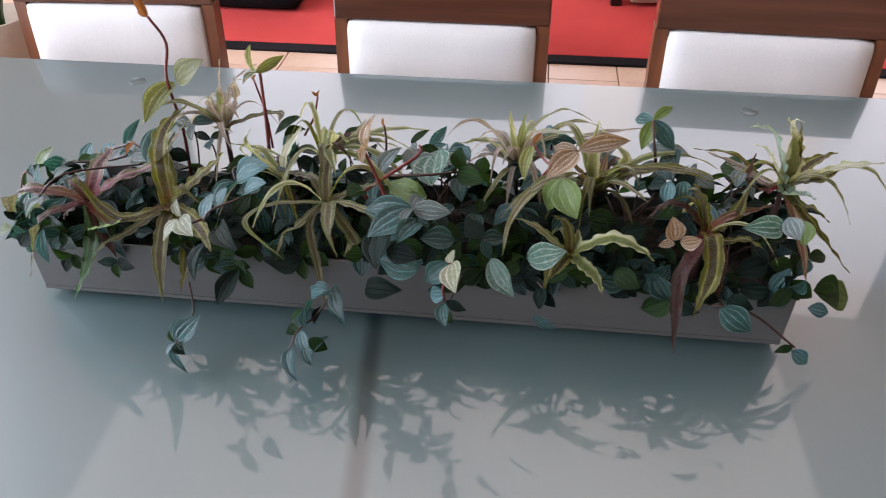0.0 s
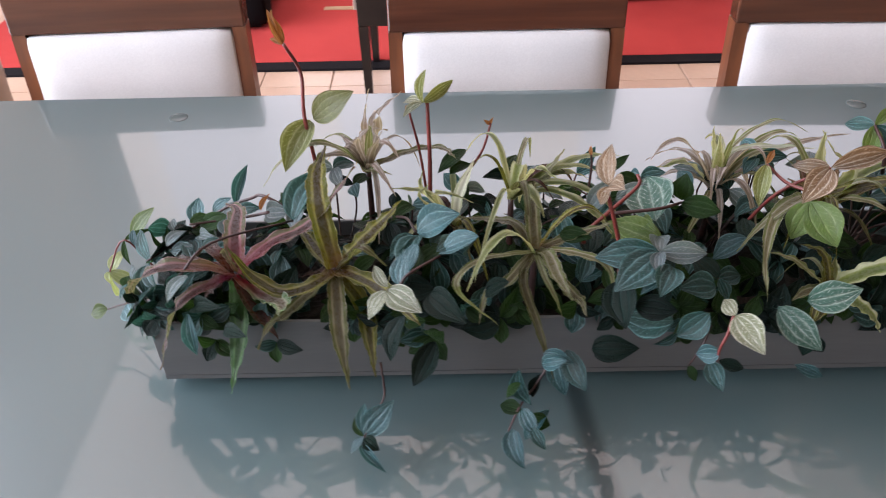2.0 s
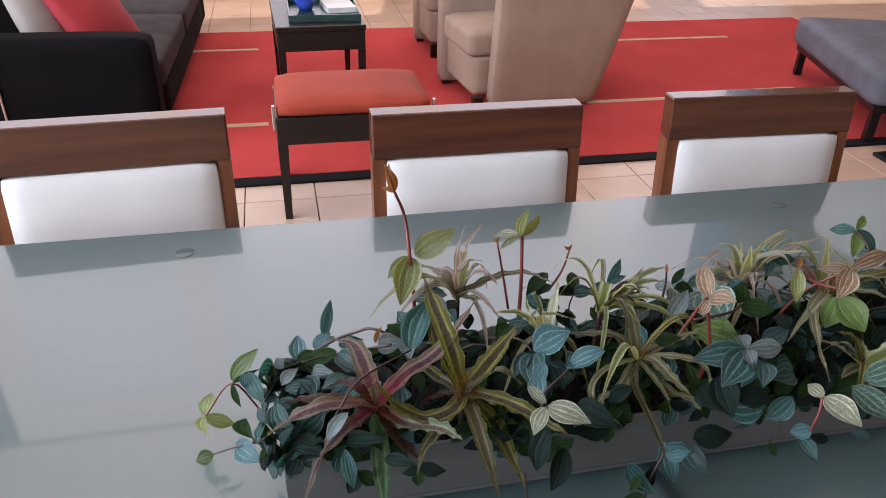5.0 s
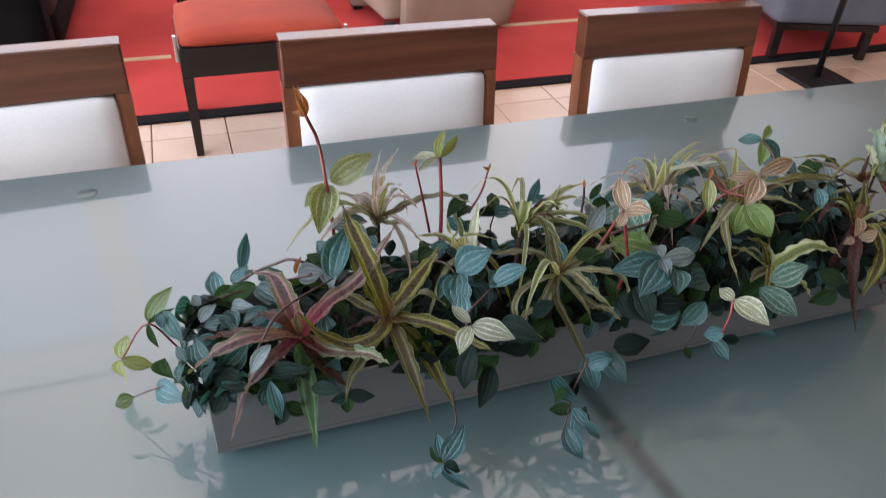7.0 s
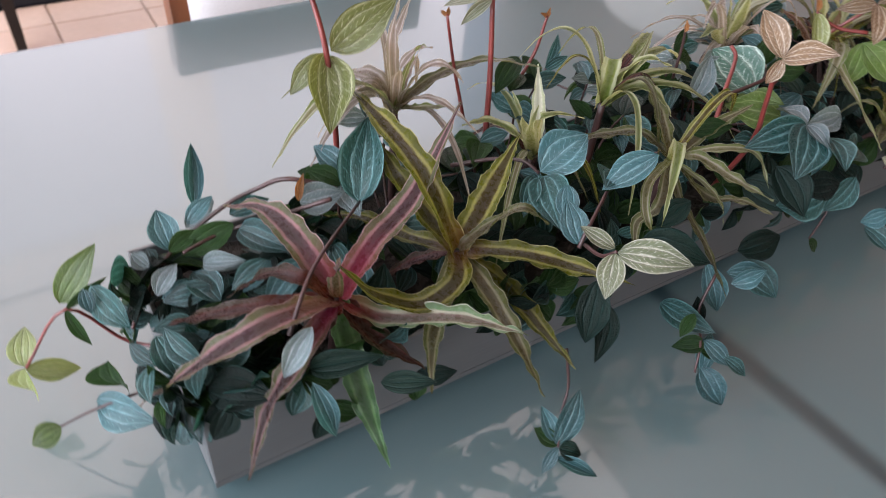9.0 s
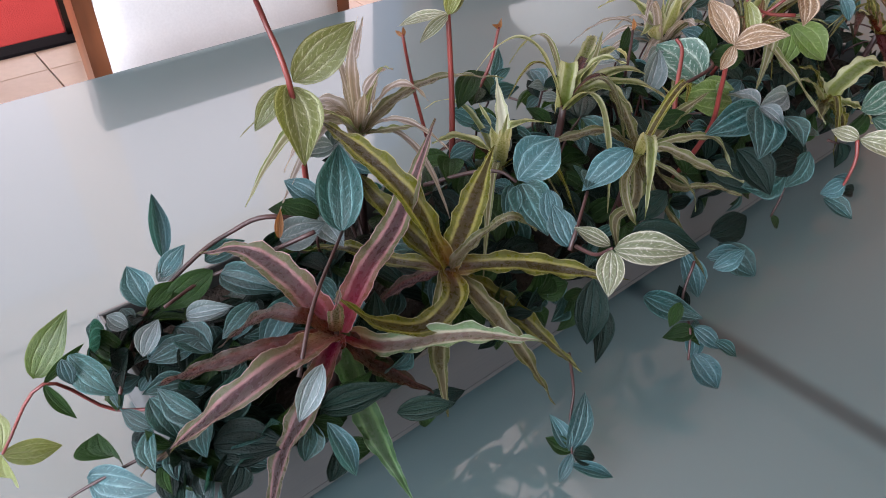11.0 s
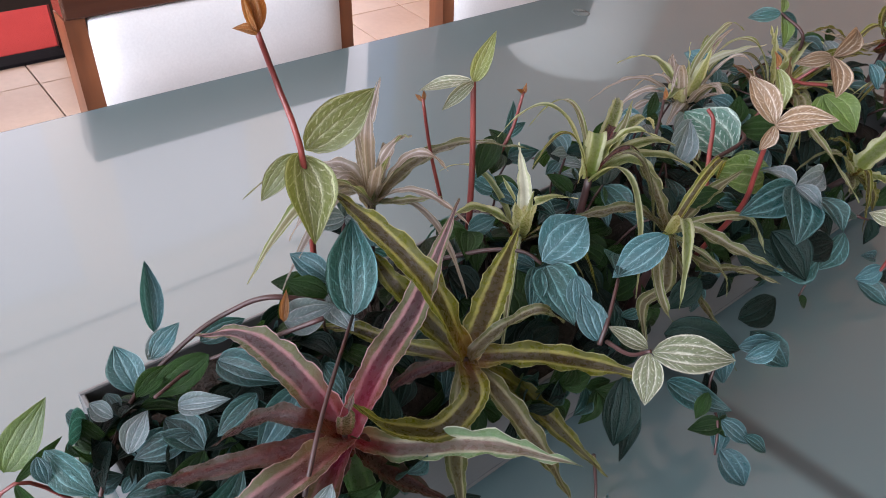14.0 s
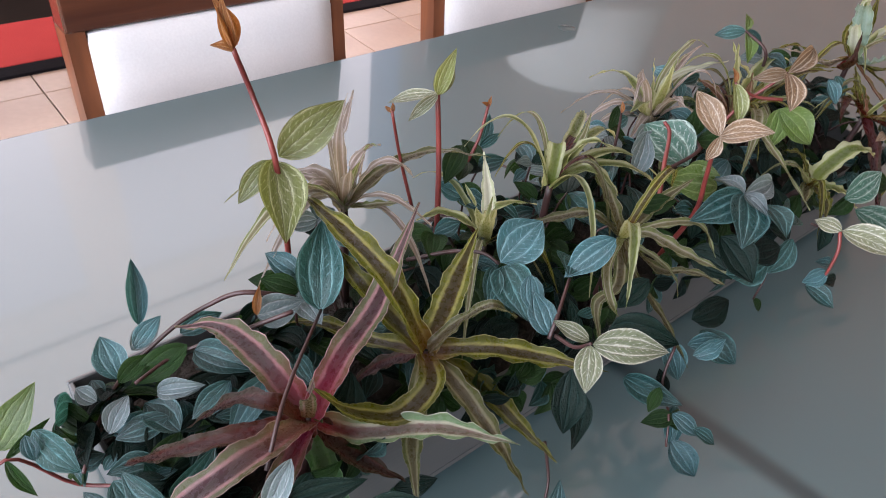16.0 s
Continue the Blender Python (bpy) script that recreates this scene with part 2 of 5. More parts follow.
def dining_chair(m):
    """Faces the table, towards -y; the front of its backrest is at y = 0."""
    ch = thing("dining_chair", m, "walnut dining chair with a white leather pad at the table", "chair", "chairs along the table")
    w, top, side, rail = 0.237, 0.906, 0.028, 0.098
    for s in (-1, 1):
        part("back_leg", lean(post(s * w, s * (w - side), 0.045, top - rail)), WALNUT_LIGHT, ch, "mid-brown walnut post")
        part("front_leg", box(s * w, -0.46, 0, s * (w - 0.045), -0.415, 0.42, 0.003), WALNUT, ch)
        part("side_rail", box(s * w, -0.415, 0.36, s * (w - 0.025), 0.0, 0.42, 0.002), WALNUT, ch)
    part("top_rail", lean(box(-w, -0.004, top - rail, w, 0.045, top, 0.004)), WALNUT, ch, "polished dark walnut top rail")
    part("lower_rail", lean(box(-w + side, 0.005, 0.5, w - side, 0.035, 0.56, 0.003)), WALNUT, ch)
    part("back_panel", lean(box(-w + side, 0.02, 0.56, w - side, 0.034, top - rail)), WALNUT, ch)
    part("back_pad", lean(cushion(-w + side, -0.012, 0.555, w - side, 0.02, top - rail - 0.002, 0.012, 1, 0.012)), WHITE_LEATHER, ch, "smooth white leather back pad", True)
    part("seat", cushion(-w + 0.004, -0.47, 0.42, w - 0.004, -0.005, 0.485, 0.01, 2, 0.018), WHITE_LEATHER, ch, "white leather seat", True)
    return ch


chair = dining_chair(pose(-0.042, 0.85, 0, 0, 0, 0))
copy_thing(chair, pose(-0.811, 0.885, 0, 0, 0, 3))
copy_thing(chair, pose(0.655, 0.855, 0, 0, 0, -2))

# ---- plants ----


def leaf_material(name, dark, light, under, veins=4.0, width=0.5, gloss=0.34, net=0.5, shine=0.26):
    """A striped leaf: feathered pale veins run from the base to the tip, with a fine net between them."""
    m = mat(name, gloss)
    n = N(m)
    tc = n.node("TexCoord").outputs["UV"]
    uv = n.node("SeparateXYZ")
    n.put(uv.inputs[0], tc)
    rnd = n.node("ObjectInfo").outputs["Random"]
    shift = n.node("CombineXYZ")
    n.put(shift.inputs[2], n.math("MULTIPLY", rnd, 40.0))
    place = n.node("VectorMath", op="ADD")
    n.put(place.inputs[0], tc)
    n.put(place.inputs[1], shift.outputs[0])
    pv = place.outputs[0]
    across = n.math("ABSOLUTE", n.math("SUBTRACT", n.math("MULTIPLY", uv.outputs[1], 2.0), 1.0))
    slow = n.math("MULTIPLY", n.math("SUBTRACT", n.noise(5, 2, vec=pv), 0.5), 0.2)
    quick = n.math("MULTIPLY", n.math("SUBTRACT", n.noise(34, 3, vec=pv, rough=0.7), 0.5), 0.1 * net + 0.05)
    a = n.math("ADD", n.math("ADD", across, slow), quick)
    wave = n.math("COSINE", n.math("MULTIPLY", a, math.tau * veins / 2))
    band = n.math("MULTIPLY", n.smooth(wave, 0.25 - width * 0.6, 1.0), 0.42)
    line = n.smooth(wave, 1.0 - width * 0.42, 1.0)
    # side nerves that slant towards the tip, broken on the way
    slant = n.math("SUBTRACT", n.math("MULTIPLY", uv.outputs[0], 10.0), n.math("MULTIPLY", across, 3.5))
    slant = n.math("ADD", slant, n.math("MULTIPLY", n.math("ADD", slow, quick), 5.0))
    nerve = n.smooth(n.math("COSINE", n.math("MULTIPLY", slant, math.tau)), 0.62, 1.0)
    broken = n.smooth(n.noise(13, 2, vec=pv), 0.4, 0.62)
    nerve = n.math("MULTIPLY", n.math("MULTIPLY", nerve, broken), 0.4 + 0.4 * net)
    f = n.math("MAXIMUM", n.math("MAXIMUM", line, band), nerve)
    patch = n.smooth(n.noise(16, 3), 0.3, 0.75)
    d = n.mix(n.math("MULTIPLY", patch, 0.6), dark, tuple(c * 0.5 for c in dark))
    d = n.mix(n.math("MULTIPLY", rnd, 0.5), d, under)
    blotch = n.smooth(n.noise(11, 4, vec=pv, rough=0.7), 0.3, 0.72)
    c = n.mix(n.math("MULTIPLY", f, n.math("ADD", n.math("MULTIPLY", blotch, 0.5), 0.55)), d, light)
    hue = n.node("HueSaturation")
    n.put(hue.inputs["Value"], n.math("ADD", n.math("MULTIPLY", rnd, 0.6), 0.65))
    n.put(hue.inputs["Saturation"], n.math("ADD", n.math("MULTIPLY", n.noise(3, 2, vec=pv), 0.45), 0.72))
    n.put(hue.inputs["Color"], c)
    n.base(hue.outputs[0])
    n.bump(n.math("ADD", n.math("MULTIPLY", n.math("ADD", line, band), -0.7), n.math("MULTIPLY", n.noise(30, 3, vec=pv), 0.7)), 1.0, 0.002)
    n.put(n.b.inputs["Roughness"], n.math("ADD", n.math("MULTIPLY", blotch, 0.14), gloss - 0.08))
    n.b.inputs["Specular IOR Level"].default_value, n.b.inputs["Coat Weight"].default_value, n.b.inputs["Coat Roughness"].default_value = 0.35, 0.16, 0.15
    return leafy(n, hue.outputs[0], under, shine)


def leafy(n, colour, under, amount):
    """A little daylight shines through."""
    tr = n.node("BsdfTranslucent")
    n.put(tr.inputs[0], n.mix(0.6, colour, tuple(min(1, x * k) for x, k in zip(under, (2.6, 2.4, 1.4)))))
    mixer = n.node("MixShader")
    mixer.inputs[0].default_value = amount
    n.t.links.new(n.b.outputs[0], mixer.inputs[1])
    n.t.links.new(tr.outputs[0], mixer.inputs[2])
    n.t.links.new(mixer.outputs[0], n.t.nodes["Material Output"].inputs[0])
    return n.m


def blade_material(name, middle, stripe, edge, base, base_reach=0.35, gloss=0.36):
    """A banded strap: dark middle, fuzzy pale stripes on both sides, dark green rim, pale teeth, a tinted base."""
    m = mat(name, gloss)
    n = N(m)
    tc = n.node("TexCoord").outputs["UV"]
    uv = n.node("SeparateXYZ")
    n.put(uv.inputs[0], tc)
    rnd = n.node("ObjectInfo").outputs["Random"]
    shift = n.node("CombineXYZ")
    n.put(shift.inputs[2], n.math("MULTIPLY", rnd, 40.0))
    place = n.node("VectorMath", op="ADD")
    n.put(place.inputs[0], tc)
    n.put(place.inputs[1], shift.outputs[0])
    pv = place.outputs[0]
    across = n.math("ABSOLUTE", n.math("SUBTRACT", n.math("MULTIPLY", uv.outputs[1], 2.0), 1.0))
    fuzz = n.math("MULTIPLY", n.math("SUBTRACT", n.noise(6, 4, vec=pv, stretch=(3.0, 1.2, 1), rough=0.7), 0.5), 0.3)
    wide = n.math("MULTIPLY", n.math("SUBTRACT", n.noise(2.2, 2, vec=pv, stretch=(1.0, 0.1, 1)), 0.5), 0.4)
    a = n.math("ADD", n.math("ADD", across, fuzz), wide)
    dim = tuple(x * 0.6 for x in middle)
    c = n.mix(n.smooth(a, 0.0, 0.3), dim, middle)
    c = n.mix(n.smooth(a, 0.32, 0.5), c, stripe)
    c = n.mix(n.smooth(a, 0.54, 0.7), c, edge)
    c = n.mix(n.math("MULTIPLY", n.smooth(a, 0.76, 0.95), 0.6), c, tuple(x * 0.45 for x in edge))
    streak = n.noise(30, 3, vec=pv, stretch=(0.5, 5, 1))
    bands = n.smooth(n.noise(9, 4, vec=pv, stretch=(3.4, 0.6, 1), rough=0.65), 0.36, 0.66)
    c = n.mix(n.math("MULTIPLY", bands, 0.36), c, tuple(x * 0.4 + 0.006 for x in edge))
    c = n.mix(n.math("MULTIPLY", streak, 0.25), c, tuple(x * 0.5 for x in middle))
    along = n.math("ADD", uv.outputs[0], n.math("MULTIPLY", fuzz, 0.7))
    c = n.mix(n.math("MULTIPLY", n.math("SUBTRACT", 1.0, n.smooth(along, 0.0, base_reach)), 0.82), c, base)
    c = n.mix(n.math("MULTIPLY", n.smooth(across, 0.93, 1.0), 0.75), c, tuple(min(1, x * 1.1 + 0.1) for x in stripe))
    hue = n.node("HueSaturation")
    n.put(hue.inputs["Value"], n.math("ADD", n.math("MULTIPLY", rnd, 0.5), 0.72))
    hue.inputs["Saturation"].default_value = 1.15
    n.put(hue.inputs["Color"], c)
    n.base(hue.outputs[0])
    n.bump(n.math("ADD", streak, n.math("MULTIPLY", bands, -0.6)), 0.6, 0.0016)
    n.put(n.b.inputs["Roughness"], n.math("ADD", n.math("MULTIPLY", bands, 0.16), gloss - 0.13))
    n.b.inputs["Specular IOR Level"].default_value, n.b.inputs["Coat Weight"].default_value, n.b.inputs["Coat Roughness"].default_value = 0.35, 0.16, 0.14
    return leafy(n, hue.outputs[0], edge, 0.36)


TEAL = leaf_material("teal_leaf", (0.007, 0.044, 0.047), (0.105, 0.250, 0.255), (0.013, 0.062, 0.052), 4.2, 0.55)
# teal leaf with the shade of the inner foliage put into its colour
TEAL_SHADED = leaf_material("shaded_teal_leaf", (0.0025, 0.010, 0.009), (0.012, 0.034, 0.030), (0.007, 0.022, 0.013), 4.2, 0.5, shine=0.08)
TEAL_PALE = leaf_material("blue_teal_leaf", (0.019, 0.080, 0.096), (0.160, 0.325, 0.350), (0.026, 0.094, 0.102), 4.0, 0.5)
SILVERY = leaf_material("silvery_leaf", (0.115, 0.175, 0.190), (0.380, 0.450, 0.470), (0.110, 0.160, 0.165), 4.0, 0.6)
GREEN = leaf_material("deep_green_leaf", (0.008, 0.032, 0.010), (0.045, 0.095, 0.034), (0.020, 0.054, 0.011), 4.0, 0.4)
LIME = leaf_material("lime_leaf", (0.050, 0.108, 0.022), (0.225, 0.315, 0.120), (0.105, 0.175, 0.036), 4.0, 0.45)
LIME_PALE = leaf_material("pale_lime_leaf", (0.200, 0.260, 0.085), (0.420, 0.470, 0.230), (0.200, 0.240, 0.070), 4.0, 0.5)
YELLOWISH = leaf_material("yellow_green_leaf", (0.105, 0.140, 0.036), (0.480, 0.520, 0.300), (0.150, 0.170, 0.040), 4.4, 0.55, 0.35, 1.0)
CREAM_LEAF = leaf_material("cream_veined_leaf", (0.110, 0.150, 0.085), (0.610, 0.620, 0.500), (0.150, 0.150, 0.085), 4.2, 0.7, 0.35, 1.0)
VEINED = leaf_material("white_veined_leaf", (0.025, 0.100, 0.078), (0.380, 0.520, 0.450), (0.040, 0.110, 0.080), 4.2, 0.45, 0.33, 1.0)
ROSY = leaf_material("rosy_leaf", (0.185, 0.118, 0.064), (0.640, 0.545, 0.425), (0.160, 0.095, 0.050), 4.4, 0.6, 0.35, 1.0)
BUD = leaf_material("orange_bud_leaf", (0.330, 0.130, 0.034), (0.550, 0.330, 0.150), (0.240, 0.090, 0.025), 3.0, 0.5, 0.4)

PINK = blade_material("pink_blade", (0.046, 0.016, 0.027), (0.330, 0.190, 0.195), (0.080, 0.092, 0.048), (0.125, 0.002, 0.022), 0.42)
PINK_GREEN = blade_material("pink_green_blade", (0.150, 0.090, 0.095), (0.420, 0.420, 0.330), (0.115, 0.200, 0.110), (0.340, 0.030, 0.070), 0.26)
GREEN_TIP = blade_material("green_blade", (0.060, 0.120, 0.060), (0.200, 0.360, 0.170), (0.060, 0.150, 0.070), (0.030, 0.050, 0.016), 0.4)
REDDISH = blade_material("red_blade", (0.042, 0.006, 0.006), (0.065, 0.018, 0.013), (0.030, 0.022, 0.010), (0.105, 0.002, 0.002), 0.5)
PURPLE = blade_material("purple_blade", (0.045, 0.012, 0.018), (0.120, 0.045, 0.045), (0.040, 0.030, 0.018), (0.080, 0.012, 0.016))
OLIVE = blade_material("olive_blade", (0.036, 0.022, 0.011), (0.310, 0.300, 0.110), (0.085, 0.098, 0.016), (0.090, 0.030, 0.014), 0.22)
OLIVE_PALE = blade_material("pale_olive_blade", (0.085, 0.068, 0.045), (0.255, 0.250, 0.165), (0.075, 0.090, 0.035), (0.070, 0.050, 0.024), 0.25)
CREAM = blade_material("cream_blade", (0.170, 0.150, 0.095), (0.460, 0.440, 0.350), (0.140, 0.185, 0.075), (0.160, 0.170, 0.070), 0.25)
VARIEG = blade_material("variegated_blade", (0.050, 0.085, 0.018), (0.120, 0.165, 0.036), (0.430, 0.450, 0.310), (0.100, 0.140, 0.034), 0.25)
SILVER = blade_material("silver_blade", (0.250, 0.205, 0.190), (0.560, 0.520, 0.500), (0.260, 0.235, 0.205), (0.200, 0.150, 0.105), 0.3)
BROWN_PINK = blade_material("brown_pink_blade", (0.140, 0.062, 0.050), (0.400, 0.270, 0.225), (0.120, 0.095, 0.042), (0.270, 0.105, 0.070), 0.4)
WHITE = blade_material("white_blade", (0.557, 0.581, 0.475), (0.728, 0.741, 0.657), (0.506, 0.577, 0.387), (0.414, 0.437, 0.176), 0.2)
PALE_TEAL = blade_material("pale_teal_blade", (0.207, 0.313, 0.291), (0.315, 0.421, 0.390), (0.261, 0.368, 0.325), (0.179, 0.243, 0.126), 0.3)
# both sorts are darkened and dulled to keep the gaps between leaves black
for sort in (TEAL_SHADED, GREEN):
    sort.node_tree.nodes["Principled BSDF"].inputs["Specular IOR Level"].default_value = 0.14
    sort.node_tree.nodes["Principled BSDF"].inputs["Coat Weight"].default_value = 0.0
STEM = two_tone("red_stem", (0.16, 0.028, 0.022), (0.1, 0.017, 0.015), 40, 0.4)
STEM_DARK = two_tone("brown_stem", (0.04, 0.013, 0.012), (0.02, 0.009, 0.008), 40, 0.5)

rng = random.Random(7)


def leaf_mesh(shape, material):
    """A unit peperomia leaf along +x, one long and one wide, cupped about its middle; normal +z."""
    r = random.Random(100 + shape)
    bm = bmesh.new()
    uvs = bm.loops.layers.uv.new("UVMap")
    nu, nv = 12, 8
    cup, droop, twist = r.uniform(0.03, 0.2), r.uniform(0.02, 0.2), r.uniform(-0.25, 0.25)
    belly, skew = r.uniform(0.7, 0.95), r.uniform(-0.05, 0.05)
    grid, where = [], {}
    for i in range(nu + 1):
        u = i / nu
        half = 0.5 * max(0.0, math.sin(math.pi * u ** belly)) ** 0.72 * (1 - 0.35 * max(0, u - 0.62) / 0.38)
        row = []
        for j in range(nv + 1):
            v = j / nv * 2 - 1
            y = half * v + skew * math.sin(math.pi * u)
            quilt = 0.012 * math.cos(v * math.pi * 4.2) * math.sin(math.pi * u)
            z = cup * half * v * v * 1.6 - droop * u * u + twist * u * v * half * 0.5 + quilt + 0.05 * math.sin(math.pi * u)
            z += 0.012 * math.sin(7 * u + shape) * v
            vert = bm.verts.new((u, y, z))
            where[vert] = (u, j / nv)
            row.append(vert)
        grid.append(row)
    for i in range(nu):
        for j in range(nv):
            f = bm.faces.new((grid[i][j], grid[i + 1][j], grid[i + 1][j + 1], grid[i][j + 1]))
            f.smooth = True
            for loop in f.loops:
                loop[uvs].uv = where[loop.vert]
    bmesh.ops.remove_doubles(bm, verts=grid[0] + grid[nu], dist=1e-5)
    return mesh_of("leaf", bm, material, True)


LEAVES = {}


def leaf(plant, material, base, tip, ratio, hint=(-0.38, -0.62, 0.68)):
    """A leaf from its stalk end to its tip, turned so that its face looks along hint."""
    shape = rng.randrange(7)
    key = (material.name, shape)
    if key not in LEAVES:
        LEAVES[key] = leaf_mesh(shape, material)
    b, t = Vector(base), Vector(tip)
    x = t - b
    size = x.length
    x.normalize()
    h = Vector(hint) + Vector((rng.uniform(-0.15, 0.15), rng.uniform(-0.15, 0.15), 0))
    z = (h - x * h.dot(x)).normalized()
    y = z.cross(x)
    m = Matrix((x, y, z)).transposed().to_4x4()
    ob = new("leaf", LEAVES[key])
    ob.parent = plant
    ob.matrix_basis = Matrix.Translation(b - plant.matrix_world.translation) @ m @ Matrix.Diagonal((size, size * ratio, size, 1))
    return ob


def curve_through(pts, steps=6):
    """Catmull-Rom through the points."""
    p = [Vector(q) for q in pts]
    p = [p[0] * 2 - p[1]] + p + [p[-1] * 2 - p[-2]]
    res = []
    for i in range(1, len(p) - 2):
        for s in range(steps):
            t = s / steps
            a, b, c, d = p[i - 1:i + 3]
            res.append(0.5 * (2 * b + (c - a) * t + (2 * a - 5 * b + 4 * c - d) * t * t + (3 * b - 3 * c + d - a) * t ** 3))
    return res + [p[-2]]


def stem(plant, radius, pts, label=""):
    root = plant.matrix_world.translation
    path = curve_through([Vector(p) - root for p in pts], 5)
    n = len(path)
    bm = tube(path, [radius * (1.1 - 0.35 * i / n) for i in range(n)], 7)
    return part("stem", bm, STEM if "red" in label and "dark" not in label else STEM_DARK, plant, label, True)


def earth_star(centre, label):
    return thing("earth_star", pose(*centre), label, "plant", "earth stars in the planter")


def blade(plant, tip, width, arch, material, waves=None):
    """A strap leaf from the heart of the plant to its tip (in the world), arching over, with a wavy rim."""
    heart = plant.matrix_world.translation.copy()
    t = Vector(tip) - heart
    reach = t.length
    flat = Vector((t.x, t.y, 0))
    width *= 0.94
    out = flat.normalized() if flat.length > 1e-4 else Vector((0, -1, 0))
    up = Vector((0, 0, 1))
    r0 = -0.004 * (abs(arch) > 0.001)
    p0 = out * 0.0015 + up * r0
    p1 = t * 0.33 + up * (arch * 1.25 + 0.012) + out * 0.004
    p2 = t * 0.72 + up * arch * 1.1
    if arch < 0:
        side = Vector((out.y, -out.x, 0)) * (-arch) * 1.3
        p1, p2 = t * 0.25 - side * 1.2 + up * 0.012, t * 0.7 - side * 1.1
    r = random.Random(int(abs(tip[0] * 7919 + tip[1] * 104729 + tip[2] * 1299709) * 10))
    bend = Vector((out.y, -out.x, 0)) * r.uniform(-0.08, 0.08) * reach
    centres = []
    for i in range(45):
        u = i / 44
        c = p0 * (1 - u) ** 3 + p1 * 3 * u * (1 - u) ** 2 + p2 * 3 * u * u * (1 - u) + t * u ** 3
        centres.append(c + bend * math.sin(math.pi * u))
    return ribbon(plant, centres, width, material, r)


def strap(plant, pts, width, material):
    """A strap leaf that leaves the heart and follows points (in the world) to its tip."""
    heart = plant.matrix_world.translation.copy()
    way = [Vector(p) - heart for p in pts]
    path = curve_through([way[0].normalized() * 0.002] + way, 12)
    r = random.Random(int(abs(pts[-1][0] * 7919 + pts[-1][1] * 104729 + pts[-1][2] * 1299709) * 10))
    return ribbon(plant, path, width, material, r, 0.085)


def ribbon(plant, centres, width, material, r, wave=0.06):
    """A tapering leaf along its middle line, with a wavy toothed rim."""
    up = Vector((0, 0, 1))
    n, nv, k = len(centres) - 1, 8, r.uniform(9, 13)
    bm = bmesh.new()
    uvs = bm.loops.layers.uv.new("UVMap")
    where, grid = {}, []
    ph, ph2, curl = r.uniform(0, 6), r.uniform(0, 6), r.uniform(-0.4, 0.4)
    last = None
    gone = [0.0]
    for p, q in zip(centres, centres[1:]):
        gone.append(gone[-1] + (q - p).length)
    for i, c in enumerate(centres):
        u = gone[i] / gone[-1]
        d = (centres[min(n, i + 1)] - centres[max(0, i - 1)]).normalized()
        s = d.cross(up)
        s = s.normalized() if s.length > 0.08 else (last or Vector((1, 0, 0)))
        if last and s.dot(last) < 0:
            s = -s
        last = s.copy()
        nrm = s.cross(d).normalized()
        tw = curl * u * u
        s, nrm = s * math.cos(tw) + nrm * math.sin(tw), nrm * math.cos(tw) - s * math.sin(tw)
        half = width * 0.5 * (0.62 + 0.38 * math.sin(math.pi * min(1, 0.1 + u * 1.1))) * min(1.0, (1 - u) * 2.8) ** 0.85 + 0.0003
        row = []
        for j in range(nv + 1):
            v = j / nv * 2 - 1
            rim = abs(v) ** 3
            lift = half * (0.3 * v * v) + rim * width * wave * math.sin(k * u * 3 + (ph if v > 0 else ph2))
            wid = v * half * (1 + 0.06 * rim * math.sin(k * 3.1 * u + (ph2 if v > 0 else ph))) + (math.copysign(width * 0.03, v) if abs(v) > 0.99 and i % 2 and u < 0.93 else 0)
            vert = bm.verts.new(c + s * wid + nrm * lift)
            where[vert] = (u, j / nv)
            row.append(vert)
        grid.append(row)
    for i in range(n):
        for j in range(nv):
            f = bm.faces.new((grid[i][j], grid[i + 1][j], grid[i + 1][j + 1], grid[i][j + 1]))
            f.smooth = True
            for loop in f.loops:
                loop[uvs].uv = where[loop.vert]
    return part("leaf", bm, material, plant, "", True)


def peperomia(x):
    ob = thing("peperomia", pose(x, 0.09, 0.83), "trailing peperomia with striped dark green leaves on red stems", "plant", "peperomias in the planter")
    ob["x"] = x
    return ob


# ---- planter ----
PX, PD, PH = 0.49, 0.185, 0.087
planter = thing("planter", pose(0, 0, 0.75), "long grey metal planter box standing on the glass table", "planter")
part("base", box(-PX, 0, 0.0, PX, PD, 0.006), PLANTER, planter)
for y in (0, PD - 0.004):
    part("long_side", box(-PX, y, 0.006, PX, y + 0.004, PH, 0.001, 1), PLANTER, planter)
for x in (-PX, PX - 0.004):
    part("short_side", box(x, 0.004, 0.006, x + 0.004, PD - 0.004, PH, 0.001, 1), PLANTER, planter)
for x in (-PX + 0.05, PX - 0.05):
    for y in (0.04, PD - 0.04):
        part("foot", box(x - 0.015, y - 0.015, TZ - 0.75, x + 0.015, y + 0.015, 0.0), STEEL, planter, "small pale metal foot")
bm = bmesh.new()
bmesh.ops.create_grid(bm, x_segments=90, y_segments=18, size=0.5)
for v in bm.verts:
    v.co = Vector((v.co.x * (2 * PX - 0.009), v.co.y * (PD - 0.009) + PD / 2, PH - 0.022 + 0.009 * noise.noise(v.co * 40) + 0.006 * noise.noise(v.co * 110)))
part("soil", bm, SOIL, planter, "dark damp potting soil", True)

